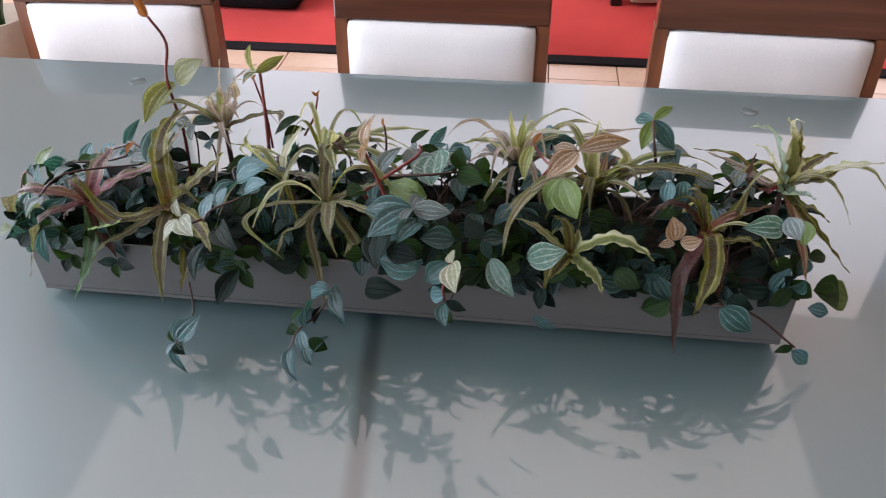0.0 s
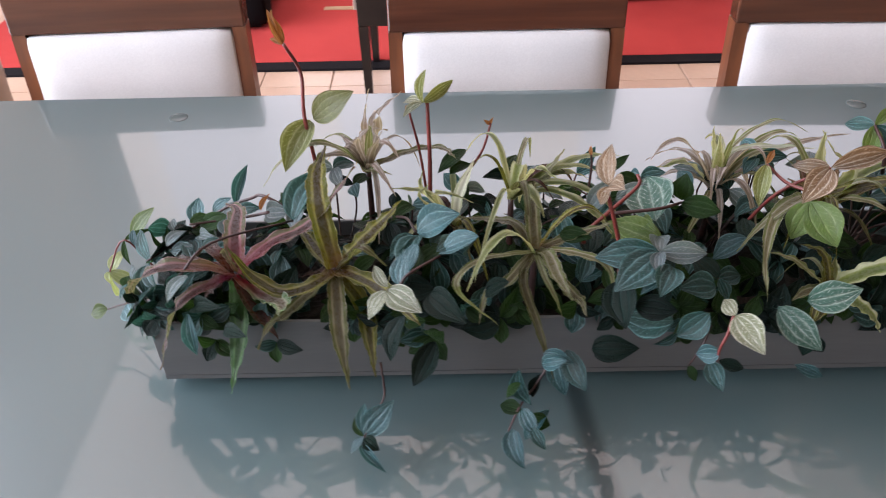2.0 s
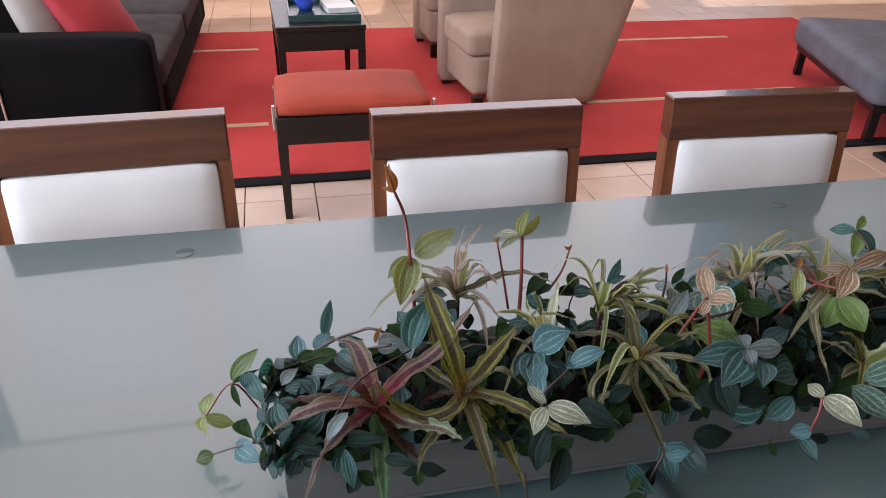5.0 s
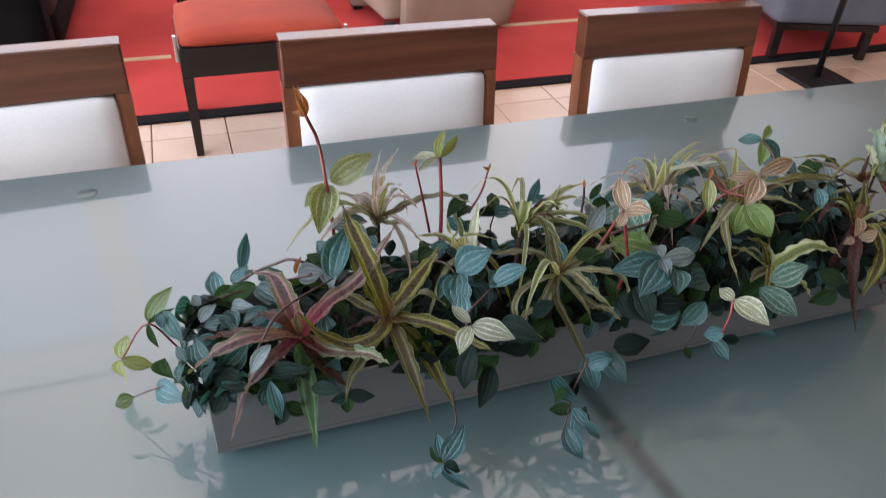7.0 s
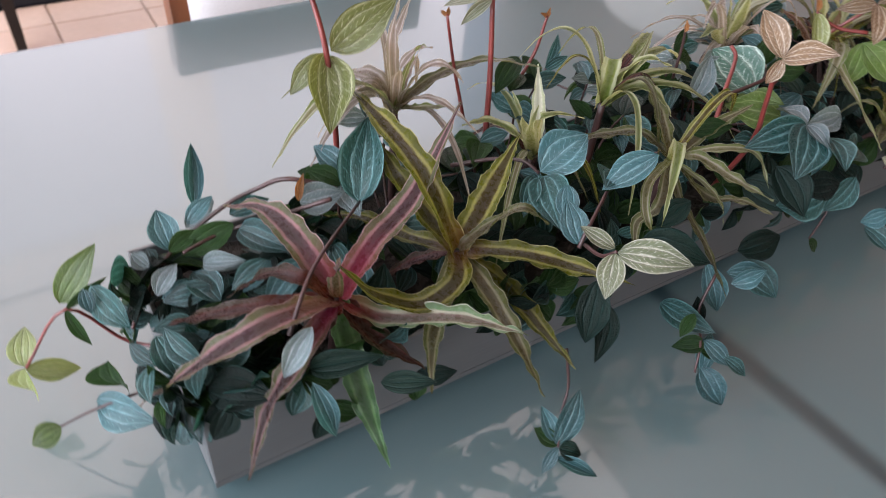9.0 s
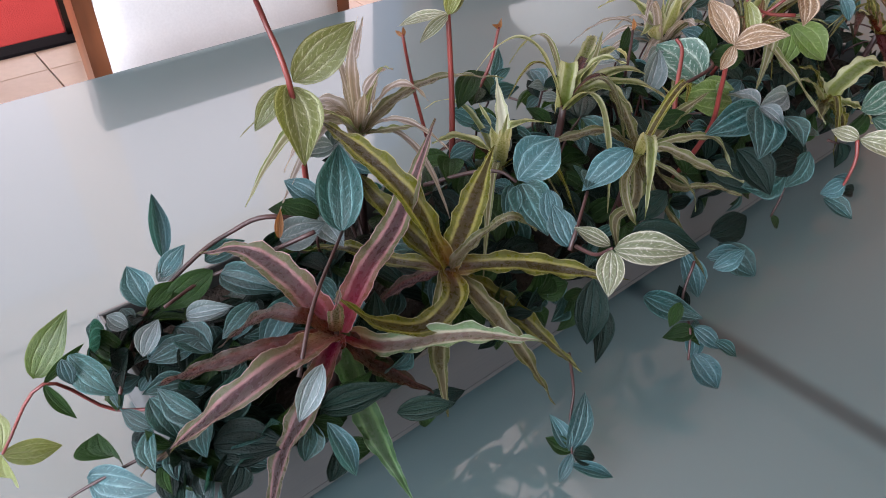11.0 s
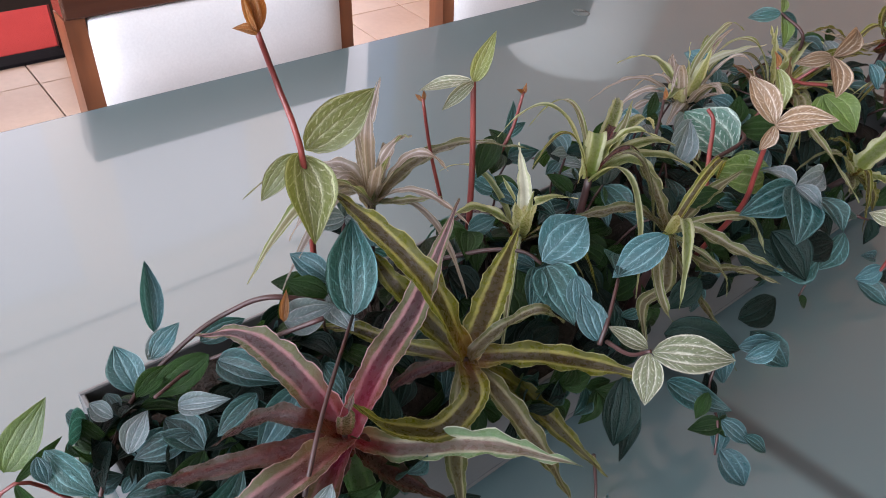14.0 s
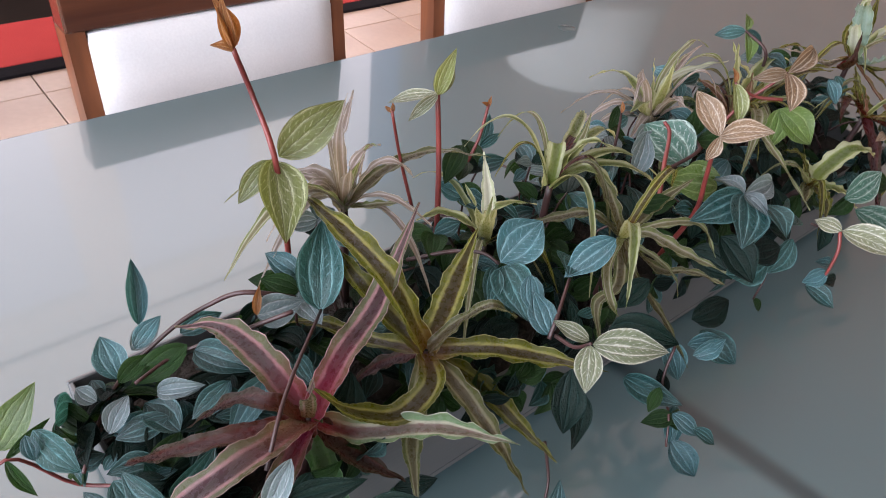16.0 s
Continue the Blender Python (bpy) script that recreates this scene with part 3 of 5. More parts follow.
# ---- the earth stars, then the peperomias ----
star = earth_star((-0.385, 0.010, 0.898), "earth star bromeliad with pink, purple and green banded leaves")
strap(star, [(-0.392, 0.056, 0.916), (-0.400, 0.102, 0.913), (-0.421, 0.128, 0.902)], 0.022, PINK)
strap(star, [(-0.347, 0.028, 0.921), (-0.307, 0.046, 0.933), (-0.259, 0.067, 0.987)], 0.020, PINK)
strap(star, [(-0.357, -0.006, 0.880), (-0.327, -0.047, 0.906), (-0.315, -0.103, 0.943)], 0.021, PINK_GREEN)
strap(star, [(-0.406, 0.023, 0.916), (-0.420, 0.043, 0.907), (-0.445, 0.064, 0.876)], 0.014, REDDISH)
strap(star, [(-0.431, -0.012, 0.925), (-0.474, -0.008, 0.909), (-0.521, 0.030, 0.840)], 0.021, PINK)
strap(star, [(-0.435, 0.023, 0.902), (-0.465, 0.043, 0.888), (-0.491, 0.076, 0.857)], 0.014, REDDISH)
strap(star, [(-0.401, -0.001, 0.895), (-0.417, -0.009, 0.880)], 0.019, REDDISH)
strap(star, [(-0.431, -0.025, 0.892), (-0.453, -0.026, 0.855), (-0.473, -0.035, 0.803)], 0.016, PINK)
strap(star, [(-0.384, -0.000, 0.872), (-0.385, -0.029, 0.835), (-0.387, -0.077, 0.812)], 0.019, GREEN_TIP)
strap(star, [(-0.365, -0.012, 0.868), (-0.340, -0.039, 0.850)], 0.018, PURPLE)
strap(star, [(-0.389, 0.002, 0.930), (-0.384, 0.003, 0.945)], 0.010, PINK)
star = earth_star((-0.284, 0.016, 0.895), "large earth star bromeliad with olive and cream striped wavy leaves")
strap(star, [(-0.297, 0.047, 0.946), (-0.304, 0.094, 0.962), (-0.303, 0.160, 0.959)], 0.022, OLIVE)
strap(star, [(-0.295, 0.051, 0.911), (-0.306, 0.073, 0.933), (-0.304, 0.111, 0.943)], 0.020, OLIVE)
strap(star, [(-0.257, 0.029, 0.916), (-0.231, 0.043, 0.937), (-0.213, 0.051, 0.956)], 0.021, OLIVE)
strap(star, [(-0.263, 0.009, 0.917), (-0.250, -0.008, 0.942), (-0.227, -0.014, 0.923)], 0.012, OLIVE_PALE)
strap(star, [(-0.247, -0.011, 0.899), (-0.217, -0.041, 0.898), (-0.193, -0.078, 0.903)], 0.020, OLIVE)
strap(star, [(-0.279, -0.023, 0.882), (-0.274, -0.057, 0.861), (-0.265, -0.088, 0.827)], 0.017, OLIVE_PALE)
strap(star, [(-0.255, -0.012, 0.868), (-0.245, -0.053, 0.853), (-0.239, -0.087, 0.844)], 0.018, OLIVE)
strap(star, [(-0.301, -0.011, 0.898), (-0.328, -0.019, 0.894), (-0.351, -0.013, 0.900), (-0.371, -0.003, 0.914), (-0.385, 0.005, 0.936)], 0.018, OLIVE)
strap(star, [(-0.307, 0.055, 0.887), (-0.326, 0.090, 0.885), (-0.342, 0.124, 0.867)], 0.016, OLIVE)
strap(star, [(-0.327, -0.027, 0.876), (-0.343, -0.049, 0.878), (-0.353, -0.068, 0.865)], 0.015, OLIVE_PALE)
strap(star, [(-0.306, 0.041, 0.870), (-0.332, 0.045, 0.860)], 0.016, PURPLE)
star = earth_star((-0.079, 0.010, 0.919), "earth star bromeliad with narrow olive and pale leaves")
strap(star, [(-0.081, 0.034, 0.949), (-0.077, 0.067, 0.968)], 0.015, OLIVE_PALE)
strap(star, [(-0.043, 0.011, 0.936), (-0.008, 0.001, 0.959)], 0.013, OLIVE_PALE)
strap(star, [(-0.070, -0.008, 0.929), (-0.064, -0.039, 0.928), (-0.054, -0.074, 0.928)], 0.015, CREAM)
strap(star, [(-0.137, -0.019, 0.931), (-0.159, -0.048, 0.922), (-0.119, -0.053, 0.878)], 0.007, CREAM)
strap(star, [(-0.043, -0.013, 0.881), (-0.039, -0.043, 0.898), (-0.039, -0.073, 0.906)], 0.014, OLIVE_PALE)
strap(star, [(-0.073, -0.026, 0.915), (-0.063, -0.041, 0.900), (-0.056, -0.045, 0.880)], 0.006, CREAM)
strap(star, [(-0.098, 0.033, 0.935), (-0.120, 0.049, 0.930), (-0.155, 0.069, 0.920)], 0.012, OLIVE_PALE)
strap(star, [(-0.050, -0.006, 0.930), (-0.014, -0.022, 0.925), (-0.006, -0.042, 0.900)], 0.010, CREAM)
strap(star, [(-0.093, -0.018, 0.905), (-0.079, -0.052, 0.870), (-0.065, -0.081, 0.830)], 0.009, OLIVE_PALE)
strap(star, [(-0.110, -0.018, 0.900), (-0.128, -0.015, 0.885), (-0.137, -0.034, 0.860)], 0.012, OLIVE_PALE)
star = earth_star((-0.258, 0.163, 0.924), "silvery earth star bromeliad with wavy dried tips")
strap(star, [(-0.247, 0.192, 0.948), (-0.242, 0.189, 0.983), (-0.217, 0.213, 0.997)], 0.010, SILVER)
strap(star, [(-0.212, 0.169, 0.941), (-0.174, 0.154, 0.955), (-0.156, 0.103, 0.972)], 0.014, OLIVE_PALE)
strap(star, [(-0.274, 0.175, 0.946), (-0.290, 0.197, 0.949)], 0.012, SILVER)
strap(star, [(-0.265, 0.146, 0.970), (-0.249, 0.148, 0.985), (-0.231, 0.153, 0.980)], 0.009, SILVER)
strap(star, [(-0.255, 0.135, 0.940), (-0.227, 0.118, 0.945)], 0.010, CREAM)
blade(star, (-0.250, 0.173, 1.021), 0.011, 0.0, SILVER)
blade(star, (-0.280, 0.213, 0.934), 0.018, 0.012, SILVER)
blade(star, (-0.238, 0.161, 0.976), 0.01, 0.0, SILVER)
blade(star, (-0.247, 0.137, 0.992), 0.01, 0.02, CREAM)
blade(star, (-0.293, 0.176, 0.934), 0.014, 0.02, SILVER)
blade(star, (-0.218, 0.124, 0.961), 0.014, 0.03, SILVER)
blade(star, (-0.377, 0.139, 0.917), 0.012, 0.05, CREAM)
blade(star, (-0.321, 0.181, 0.901), 0.012, 0.03, SILVER)
star = earth_star((-0.157, 0.094, 0.889), "small earth star with green and white edged leaves")
strap(star, [(-0.173, 0.099, 0.913), (-0.192, 0.114, 0.923), (-0.228, 0.105, 0.935)], 0.010, VARIEG)
strap(star, [(-0.154, 0.099, 0.926), (-0.135, 0.132, 0.955)], 0.012, WHITE)
strap(star, [(-0.192, 0.075, 0.950), (-0.192, 0.093, 0.965)], 0.010, VARIEG)
strap(star, [(-0.181, 0.068, 0.950), (-0.156, 0.065, 0.950), (-0.140, 0.059, 0.945)], 0.010, VARIEG)
strap(star, [(-0.194, 0.061, 0.950), (-0.185, 0.067, 0.965)], 0.011, VARIEG)
star = earth_star((-0.098, 0.082, 0.938), "earth star with lime and white arching leaves")
strap(star, [(-0.083, 0.083, 0.957), (-0.073, 0.071, 0.979), (-0.056, 0.057, 0.975)], 0.011, VARIEG)
strap(star, [(-0.060, 0.089, 0.965), (-0.043, 0.097, 0.985)], 0.010, CREAM)
blade(star, (-0.087, 0.099, 0.916), 0.014, 0.045, VARIEG)
blade(star, (0.018, 0.104, 0.935), 0.012, 0.03, VARIEG)
blade(star, (0.017, 0.019, 0.904), 0.012, 0.03, VARIEG)
blade(star, (0.038, 0.167, 0.932), 0.012, 0.02, VARIEG)
blade(star, (-0.069, 0.031, 0.945), 0.014, 0.02, VARIEG)
blade(star, (-0.005, 0.133, 0.923), 0.014, 0.02, VARIEG)
blade(star, (0.025, 0.047, 0.916), 0.012, 0.03, VARIEG)
star = earth_star((0.146, 0.152, 0.893), "pale silvery earth star with many narrow leaves")
strap(star, [(0.118, 0.150, 0.924), (0.100, 0.140, 0.939), (0.069, 0.130, 0.939)], 0.016, VARIEG)
strap(star, [(0.137, 0.155, 0.941), (0.133, 0.160, 0.973)], 0.012, VARIEG)
strap(star, [(0.161, 0.160, 0.947), (0.200, 0.160, 0.979), (0.240, 0.160, 0.964)], 0.008, CREAM)
strap(star, [(0.158, 0.150, 0.945), (0.204, 0.140, 0.957), (0.238, 0.130, 0.960)], 0.010, WHITE)
blade(star, (0.085, 0.230, 0.886), 0.012, 0.03, SILVER)
blade(star, (0.078, 0.198, 0.883), 0.012, 0.03, SILVER)
blade(star, (0.322, 0.214, 0.929), 0.012, 0.01, SILVER)
blade(star, (0.263, 0.207, 0.923), 0.011, 0.04, CREAM)
blade(star, (0.226, 0.228, 0.911), 0.013, 0.01, SILVER)
blade(star, (0.231, 0.152, 0.925), 0.013, 0.03, CREAM)
blade(star, (0.128, 0.104, 0.927), 0.014, 0.03, SILVER)
blade(star, (0.073, 0.125, 0.905), 0.012, 0.02, SILVER)
blade(star, (0.167, 0.262, 0.898), 0.014, 0.03, VARIEG)
blade(star, (0.156, 0.135, 0.981), 0.012, 0.03, CREAM)
blade(star, (0.131, 0.134, 0.979), 0.013, 0.0, VARIEG)
blade(star, (0.056, 0.120, 0.955), 0.012, 0.04, SILVER)
blade(star, (0.187, 0.213, 0.899), 0.013, 0.02, SILVER)
blade(star, (0.084, 0.188, 0.883), 0.014, 0.02, SILVER)
star = earth_star((0.245, 0.103, 0.893), "earth star bromeliad with brownish pink young leaves")
strap(star, [(0.253, 0.092, 0.928), (0.318, 0.081, 0.948), (0.382, 0.070, 0.942)], 0.017, OLIVE)
strap(star, [(0.280, 0.120, 0.933), (0.260, 0.130, 0.954), (0.242, 0.135, 0.979)], 0.014, VARIEG)
strap(star, [(0.178, 0.051, 0.933), (0.144, -0.008, 0.927), (0.136, -0.053, 0.903)], 0.013, CREAM)
strap(star, [(0.257, 0.080, 0.926), (0.278, 0.060, 0.934), (0.304, 0.040, 0.926)], 0.012, CREAM)
blade(star, (0.256, 0.107, 0.952), 0.014, 0.0, BROWN_PINK)
blade(star, (0.204, 0.105, 0.937), 0.014, 0.01, BROWN_PINK)
blade(star, (0.213, 0.065, 0.922), 0.016, 0.01, BROWN_PINK)
blade(star, (0.243, 0.129, 0.981), 0.018, -0.01, VARIEG)
blade(star, (0.193, 0.163, 0.943), 0.012, 0.05, CREAM)
blade(star, (0.130, 0.022, 0.904), 0.018, 0.045, CREAM)
blade(star, (0.292, 0.058, 0.937), 0.018, 0.03, CREAM)
blade(star, (0.386, 0.070, 0.944), 0.02, 0.02, OLIVE)
blade(star, (0.398, 0.127, 0.924), 0.015, 0.03, VARIEG)
blade(star, (0.225, 0.067, 0.944), 0.016, 0.0, BROWN_PINK)
blade(star, (0.244, 0.173, 0.920), 0.016, 0.01, BROWN_PINK)
star = earth_star((0.214, -0.015, 0.884), "small earth star with broad white-edged green leaves")
strap(star, [(0.256, -0.024, 0.917), (0.287, -0.033, 0.914), (0.306, -0.038, 0.902)], 0.021, VARIEG)
strap(star, [(0.228, -0.035, 0.886), (0.244, -0.050, 0.879), (0.252, -0.060, 0.866)], 0.017, VARIEG)
strap(star, [(0.212, -0.005, 0.902), (0.206, 0.005, 0.915), (0.189, 0.015, 0.918)], 0.012, OLIVE)
strap(star, [(0.191, -0.015, 0.904), (0.170, -0.010, 0.919), (0.148, -0.005, 0.925)], 0.012, CREAM)
strap(star, [(0.208, -0.030, 0.887), (0.199, -0.045, 0.883), (0.187, -0.055, 0.874)], 0.014, OLIVE)
strap(star, [(0.221, -0.005, 0.895), (0.223, 0.005, 0.908)], 0.012, VARIEG)
strap(star, [(0.189, -0.025, 0.889), (0.170, -0.035, 0.887)], 0.013, OLIVE_PALE)
star = earth_star((0.368, 0.010, 0.912), "earth star bromeliad with drooping olive and dark red leaves")
strap(star, [(0.368, -0.020, 0.919), (0.368, -0.045, 0.891), (0.360, -0.050, 0.832)], 0.021, OLIVE)
strap(star, [(0.349, -0.020, 0.893), (0.338, -0.038, 0.868), (0.340, -0.078, 0.798)], 0.015, PURPLE)
strap(star, [(0.363, 0.020, 0.928), (0.357, 0.030, 0.945), (0.349, 0.035, 0.960)], 0.016, OLIVE)
strap(star, [(0.385, 0.020, 0.914), (0.406, 0.040, 0.921), (0.417, 0.060, 0.944)], 0.018, OLIVE)
strap(star, [(0.342, 0.020, 0.935), (0.319, 0.020, 0.939), (0.299, 0.010, 0.924)], 0.013, REDDISH)
strap(star, [(0.380, -0.020, 0.904), (0.382, -0.040, 0.862), (0.406, -0.045, 0.825)], 0.013, REDDISH)
strap(star, [(0.389, 0.000, 0.905), (0.406, -0.010, 0.918), (0.423, -0.020, 0.916)], 0.014, OLIVE)
strap(star, [(0.395, 0.030, 0.920), (0.428, 0.050, 0.918), (0.452, 0.060, 0.921)], 0.012, BROWN_PINK)
star = earth_star((0.465, 0.085, 0.935), "tall earth star with broad white and lime leaves")
strap(star, [(0.448, 0.085, 0.976), (0.432, 0.085, 1.005), (0.404, 0.075, 1.015)], 0.024, PALE_TEAL)
strap(star, [(0.449, 0.085, 0.957), (0.433, 0.085, 0.979), (0.414, 0.075, 0.992)], 0.016, WHITE)
strap(star, [(0.465, 0.085, 0.975), (0.458, 0.095, 1.001), (0.450, 0.095, 1.018)], 0.024, VARIEG)
strap(star, [(0.460, 0.095, 0.995), (0.453, 0.085, 1.019), (0.463, 0.080, 1.021)], 0.012, WHITE)
strap(star, [(0.474, 0.085, 0.964), (0.468, 0.085, 0.997), (0.461, 0.085, 1.017)], 0.013, OLIVE)
strap(star, [(0.495, 0.085, 0.949), (0.513, 0.065, 0.974), (0.551, 0.055, 0.989)], 0.018, WHITE)
strap(star, [(0.524, 0.075, 0.969), (0.551, 0.065, 0.968), (0.566, 0.055, 0.951)], 0.012, VARIEG)
strap(star, [(0.488, 0.105, 0.944), (0.508, 0.115, 0.954), (0.531, 0.125, 0.959)], 0.018, OLIVE)
strap(star, [(0.489, 0.095, 0.934), (0.509, 0.095, 0.938), (0.532, 0.105, 0.947)], 0.016, OLIVE)
strap(star, [(0.479, 0.055, 0.920), (0.503, 0.035, 0.900), (0.548, 0.025, 0.853)], 0.015, OLIVE)
strap(star, [(0.474, 0.055, 0.928), (0.486, 0.035, 0.935), (0.504, 0.025, 0.924)], 0.013, OLIVE)
strap(star, [(0.466, 0.065, 0.933), (0.473, 0.045, 0.947), (0.485, 0.035, 0.949)], 0.022, PALE_TEAL)
strap(star, [(0.485, 0.025, 0.885), (0.489, -0.005, 0.859)], 0.013, BROWN_PINK)
strap(star, [(0.447, 0.085, 0.922), (0.415, 0.065, 0.949), (0.417, 0.069, 0.984)], 0.012, REDDISH)
strap(star, [(0.456, 0.105, 0.917), (0.435, 0.115, 0.926), (0.405, 0.125, 0.934)], 0.012, SILVER)
strap(star, [(0.452, 0.105, 0.921), (0.423, 0.125, 0.931), (0.380, 0.135, 0.944)], 0.011, SILVER)
strap(star, [(0.451, 0.115, 0.919), (0.415, 0.135, 0.941), (0.367, 0.145, 0.941)], 0.011, OLIVE)

plant = peperomia(-0.5)
stem(plant, 0.0014, [(-0.470, 0.060, 0.840), (-0.511, 0.106, 0.818), (-0.544, 0.114, 0.864), (-0.583, 0.127, 0.806)], "thin red stem")
stem(plant, 0.0012, [(-0.480, 0.040, 0.840), (-0.545, 0.068, 0.805), (-0.573, 0.077, 0.789)])
leaf(plant, LIME, (-0.547, 0.139, 0.847), (-0.515, 0.139, 0.891), 0.42, (-0.35, -0.7, 0.65))
leaf(plant, LIME_PALE, (-0.584, 0.128, 0.804), (-0.549, 0.120, 0.791), 0.5, (-0.35, -0.7, 0.65))
leaf(plant, LIME_PALE, (-0.585, 0.135, 0.799), (-0.578, 0.161, 0.815), 0.75, (-0.35, -0.7, 0.65))
leaf(plant, LIME_PALE, (-0.584, 0.128, 0.804), (-0.589, 0.143, 0.754), 0.5, (-0.35, -0.7, 0.65))
leaf(plant, TEAL, (-0.524, 0.118, 0.875), (-0.511, 0.086, 0.852), 0.62, (-0.5, -0.7, 0.5))
leaf(plant, TEAL_PALE, (-0.529, 0.113, 0.879), (-0.530, 0.104, 0.861), 0.55, (-0.35, -0.7, 0.65))
leaf(plant, GREEN, (-0.544, 0.114, 0.864), (-0.536, 0.092, 0.843), 0.3, (-0.35, -0.7, 0.65))
leaf(plant, GREEN, (-0.544, 0.114, 0.864), (-0.512, 0.123, 0.874), 0.2, (-0.35, -0.7, 0.65))
leaf(plant, LIME, (-0.573, 0.077, 0.789), (-0.595, 0.075, 0.783), 0.85, (-0.35, -0.7, 0.65))
leaf(plant, TEAL_PALE, (-0.546, 0.077, 0.801), (-0.519, 0.030, 0.817), 0.5, (-0.35, -0.7, 0.65))
leaf(plant, GREEN, (-0.530, 0.073, 0.844), (-0.529, 0.081, 0.793), 0.6, (-0.35, -0.7, 0.65))
leaf(plant, TEAL_PALE, (-0.463, 0.134, 0.869), (-0.464, 0.161, 0.890), 0.68, (-0.13, -0.72, 0.94))
leaf(plant, SILVERY, (-0.461, 0.123, 0.860), (-0.486, 0.114, 0.845), 0.62, (-0.13, -0.7, 0.95))
leaf(plant, TEAL, (-0.450, 0.080, 0.875), (-0.485, 0.088, 0.868), 0.5, (-0.16, -0.67, 0.98))
leaf(plant, SILVERY, (-0.449, 0.101, 0.879), (-0.426, 0.077, 0.894), 0.4, (-0.16, -0.69, 0.96))
leaf(plant, SILVERY, (-0.444, 0.167, 0.858), (-0.417, 0.174, 0.873), 0.55, (-0.15, -0.74, 0.92))
leaf(plant, TEAL, (-0.480, 0.135, 0.854), (-0.492, 0.151, 0.857), 0.8, (-0.1, -0.71, 0.95))
leaf(plant, TEAL_SHADED, (-0.488, 0.115, 0.844), (-0.502, 0.129, 0.845), 0.9, (-0.09, -0.69, 0.98))
leaf(plant, GREEN, (-0.491, 0.024, 0.842), (-0.479, -0.012, 0.846), 0.5, (-0.09, -0.58, 1.05))
leaf(plant, TEAL_PALE, (-0.484, 0.018, 0.841), (-0.498, 0.002, 0.819), 0.35, (-0.1, -0.57, 1.06))
leaf(plant, TEAL_SHADED, (-0.478, 0.013, 0.854), (-0.447, -0.024, 0.870), 0.6, (-0.12, -0.57, 1.06))
leaf(plant, TEAL, (-0.497, 0.053, 0.875), (-0.493, 0.021, 0.863), 0.6, (-0.08, -0.65, 1.01))
leaf(plant, SILVERY, (-0.483, 0.121, 0.872), (-0.492, 0.135, 0.878), 0.75, (-0.35, -0.55, 0.75))
leaf(plant, SILVERY, (-0.486, 0.090, 0.872), (-0.467, 0.105, 0.885), 0.62, (-0.35, -0.55, 0.75))
leaf(plant, TEAL_PALE, (-0.483, 0.096, 0.862), (-0.450, 0.086, 0.868), 0.55, (-0.35, -0.55, 0.75))
leaf(plant, TEAL_SHADED, (-0.491, 0.098, 0.860), (-0.502, 0.115, 0.862), 0.85, (-0.35, -0.55, 0.75))
leaf(plant, TEAL_PALE, (-0.446, 0.148, 0.878), (-0.423, 0.153, 0.895), 0.5, (-0.35, -0.55, 0.75))
leaf(plant, SILVERY, (-0.421, 0.091, 0.876), (-0.448, 0.105, 0.872), 0.35, (-0.35, -0.55, 0.75))
leaf(plant, TEAL_PALE, (-0.404, 0.083, 0.878), (-0.435, 0.073, 0.866), 0.5, (-0.35, -0.55, 0.75))
leaf(plant, TEAL_PALE, (-0.384, 0.069, 0.884), (-0.424, 0.045, 0.872), 0.42, (-0.35, -0.55, 0.75))
leaf(plant, TEAL, (-0.479, 0.122, 0.868), (-0.480, 0.143, 0.872), 0.6, (-0.35, -0.55, 0.75))
leaf(plant, GREEN, (-0.467, 0.123, 0.878), (-0.442, 0.131, 0.886), 0.5, (-0.35, -0.55, 0.75))
leaf(plant, TEAL, (-0.414, 0.143, 0.880), (-0.384, 0.135, 0.892), 0.5, (-0.35, -0.55, 0.75))
leaf(plant, TEAL, (-0.509, 0.096, 0.850), (-0.492, 0.090, 0.856), 0.8, (-0.35, -0.55, 0.75))
leaf(plant, TEAL_PALE, (-0.497, 0.076, 0.858), (-0.486, 0.082, 0.862), 0.6, (-0.35, -0.55, 0.75))
leaf(plant, GREEN, (-0.443, 0.118, 0.872), (-0.433, 0.099, 0.866), 0.6, (-0.35, -0.55, 0.75))
leaf(plant, TEAL_PALE, (-0.474, 0.053, 0.860), (-0.462, 0.045, 0.866), 0.5, (-0.35, -0.55, 0.75))
leaf(plant, TEAL_SHADED, (-0.448, 0.087, 0.855), (-0.450, 0.106, 0.860), 0.7, (-0.35, -0.55, 0.75))
leaf(plant, TEAL_SHADED, (-0.390, 0.119, 0.870), (-0.373, 0.117, 0.878), 0.6, (-0.35, -0.55, 0.75))
leaf(plant, TEAL, (-0.353, 0.084, 0.872), (-0.356, 0.050, 0.872), 0.5, (-0.35, -0.55, 0.75))
leaf(plant, TEAL_SHADED, (-0.480, 0.084, 0.850), (-0.469, 0.067, 0.850), 0.7, (-0.35, -0.55, 0.75))
plant = peperomia(-0.4)
stem(plant, 0.0018, [(-0.340, 0.103, 0.909), (-0.373, 0.116, 0.921), (-0.392, 0.133, 0.906), (-0.420, 0.138, 0.893), (-0.463, 0.134, 0.869), (-0.488, 0.113, 0.858), (-0.508, 0.082, 0.858)], "thin dark red stem")
stem(plant, 0.0016, [(-0.358, 0.075, 0.927), (-0.390, 0.098, 0.905), (-0.426, 0.119, 0.886), (-0.460, 0.106, 0.890)])
stem(plant, 0.0014, [(-0.431, -0.021, 0.918), (-0.401, 0.007, 0.939), (-0.334, 0.077, 0.914)], "upright dark red stem")
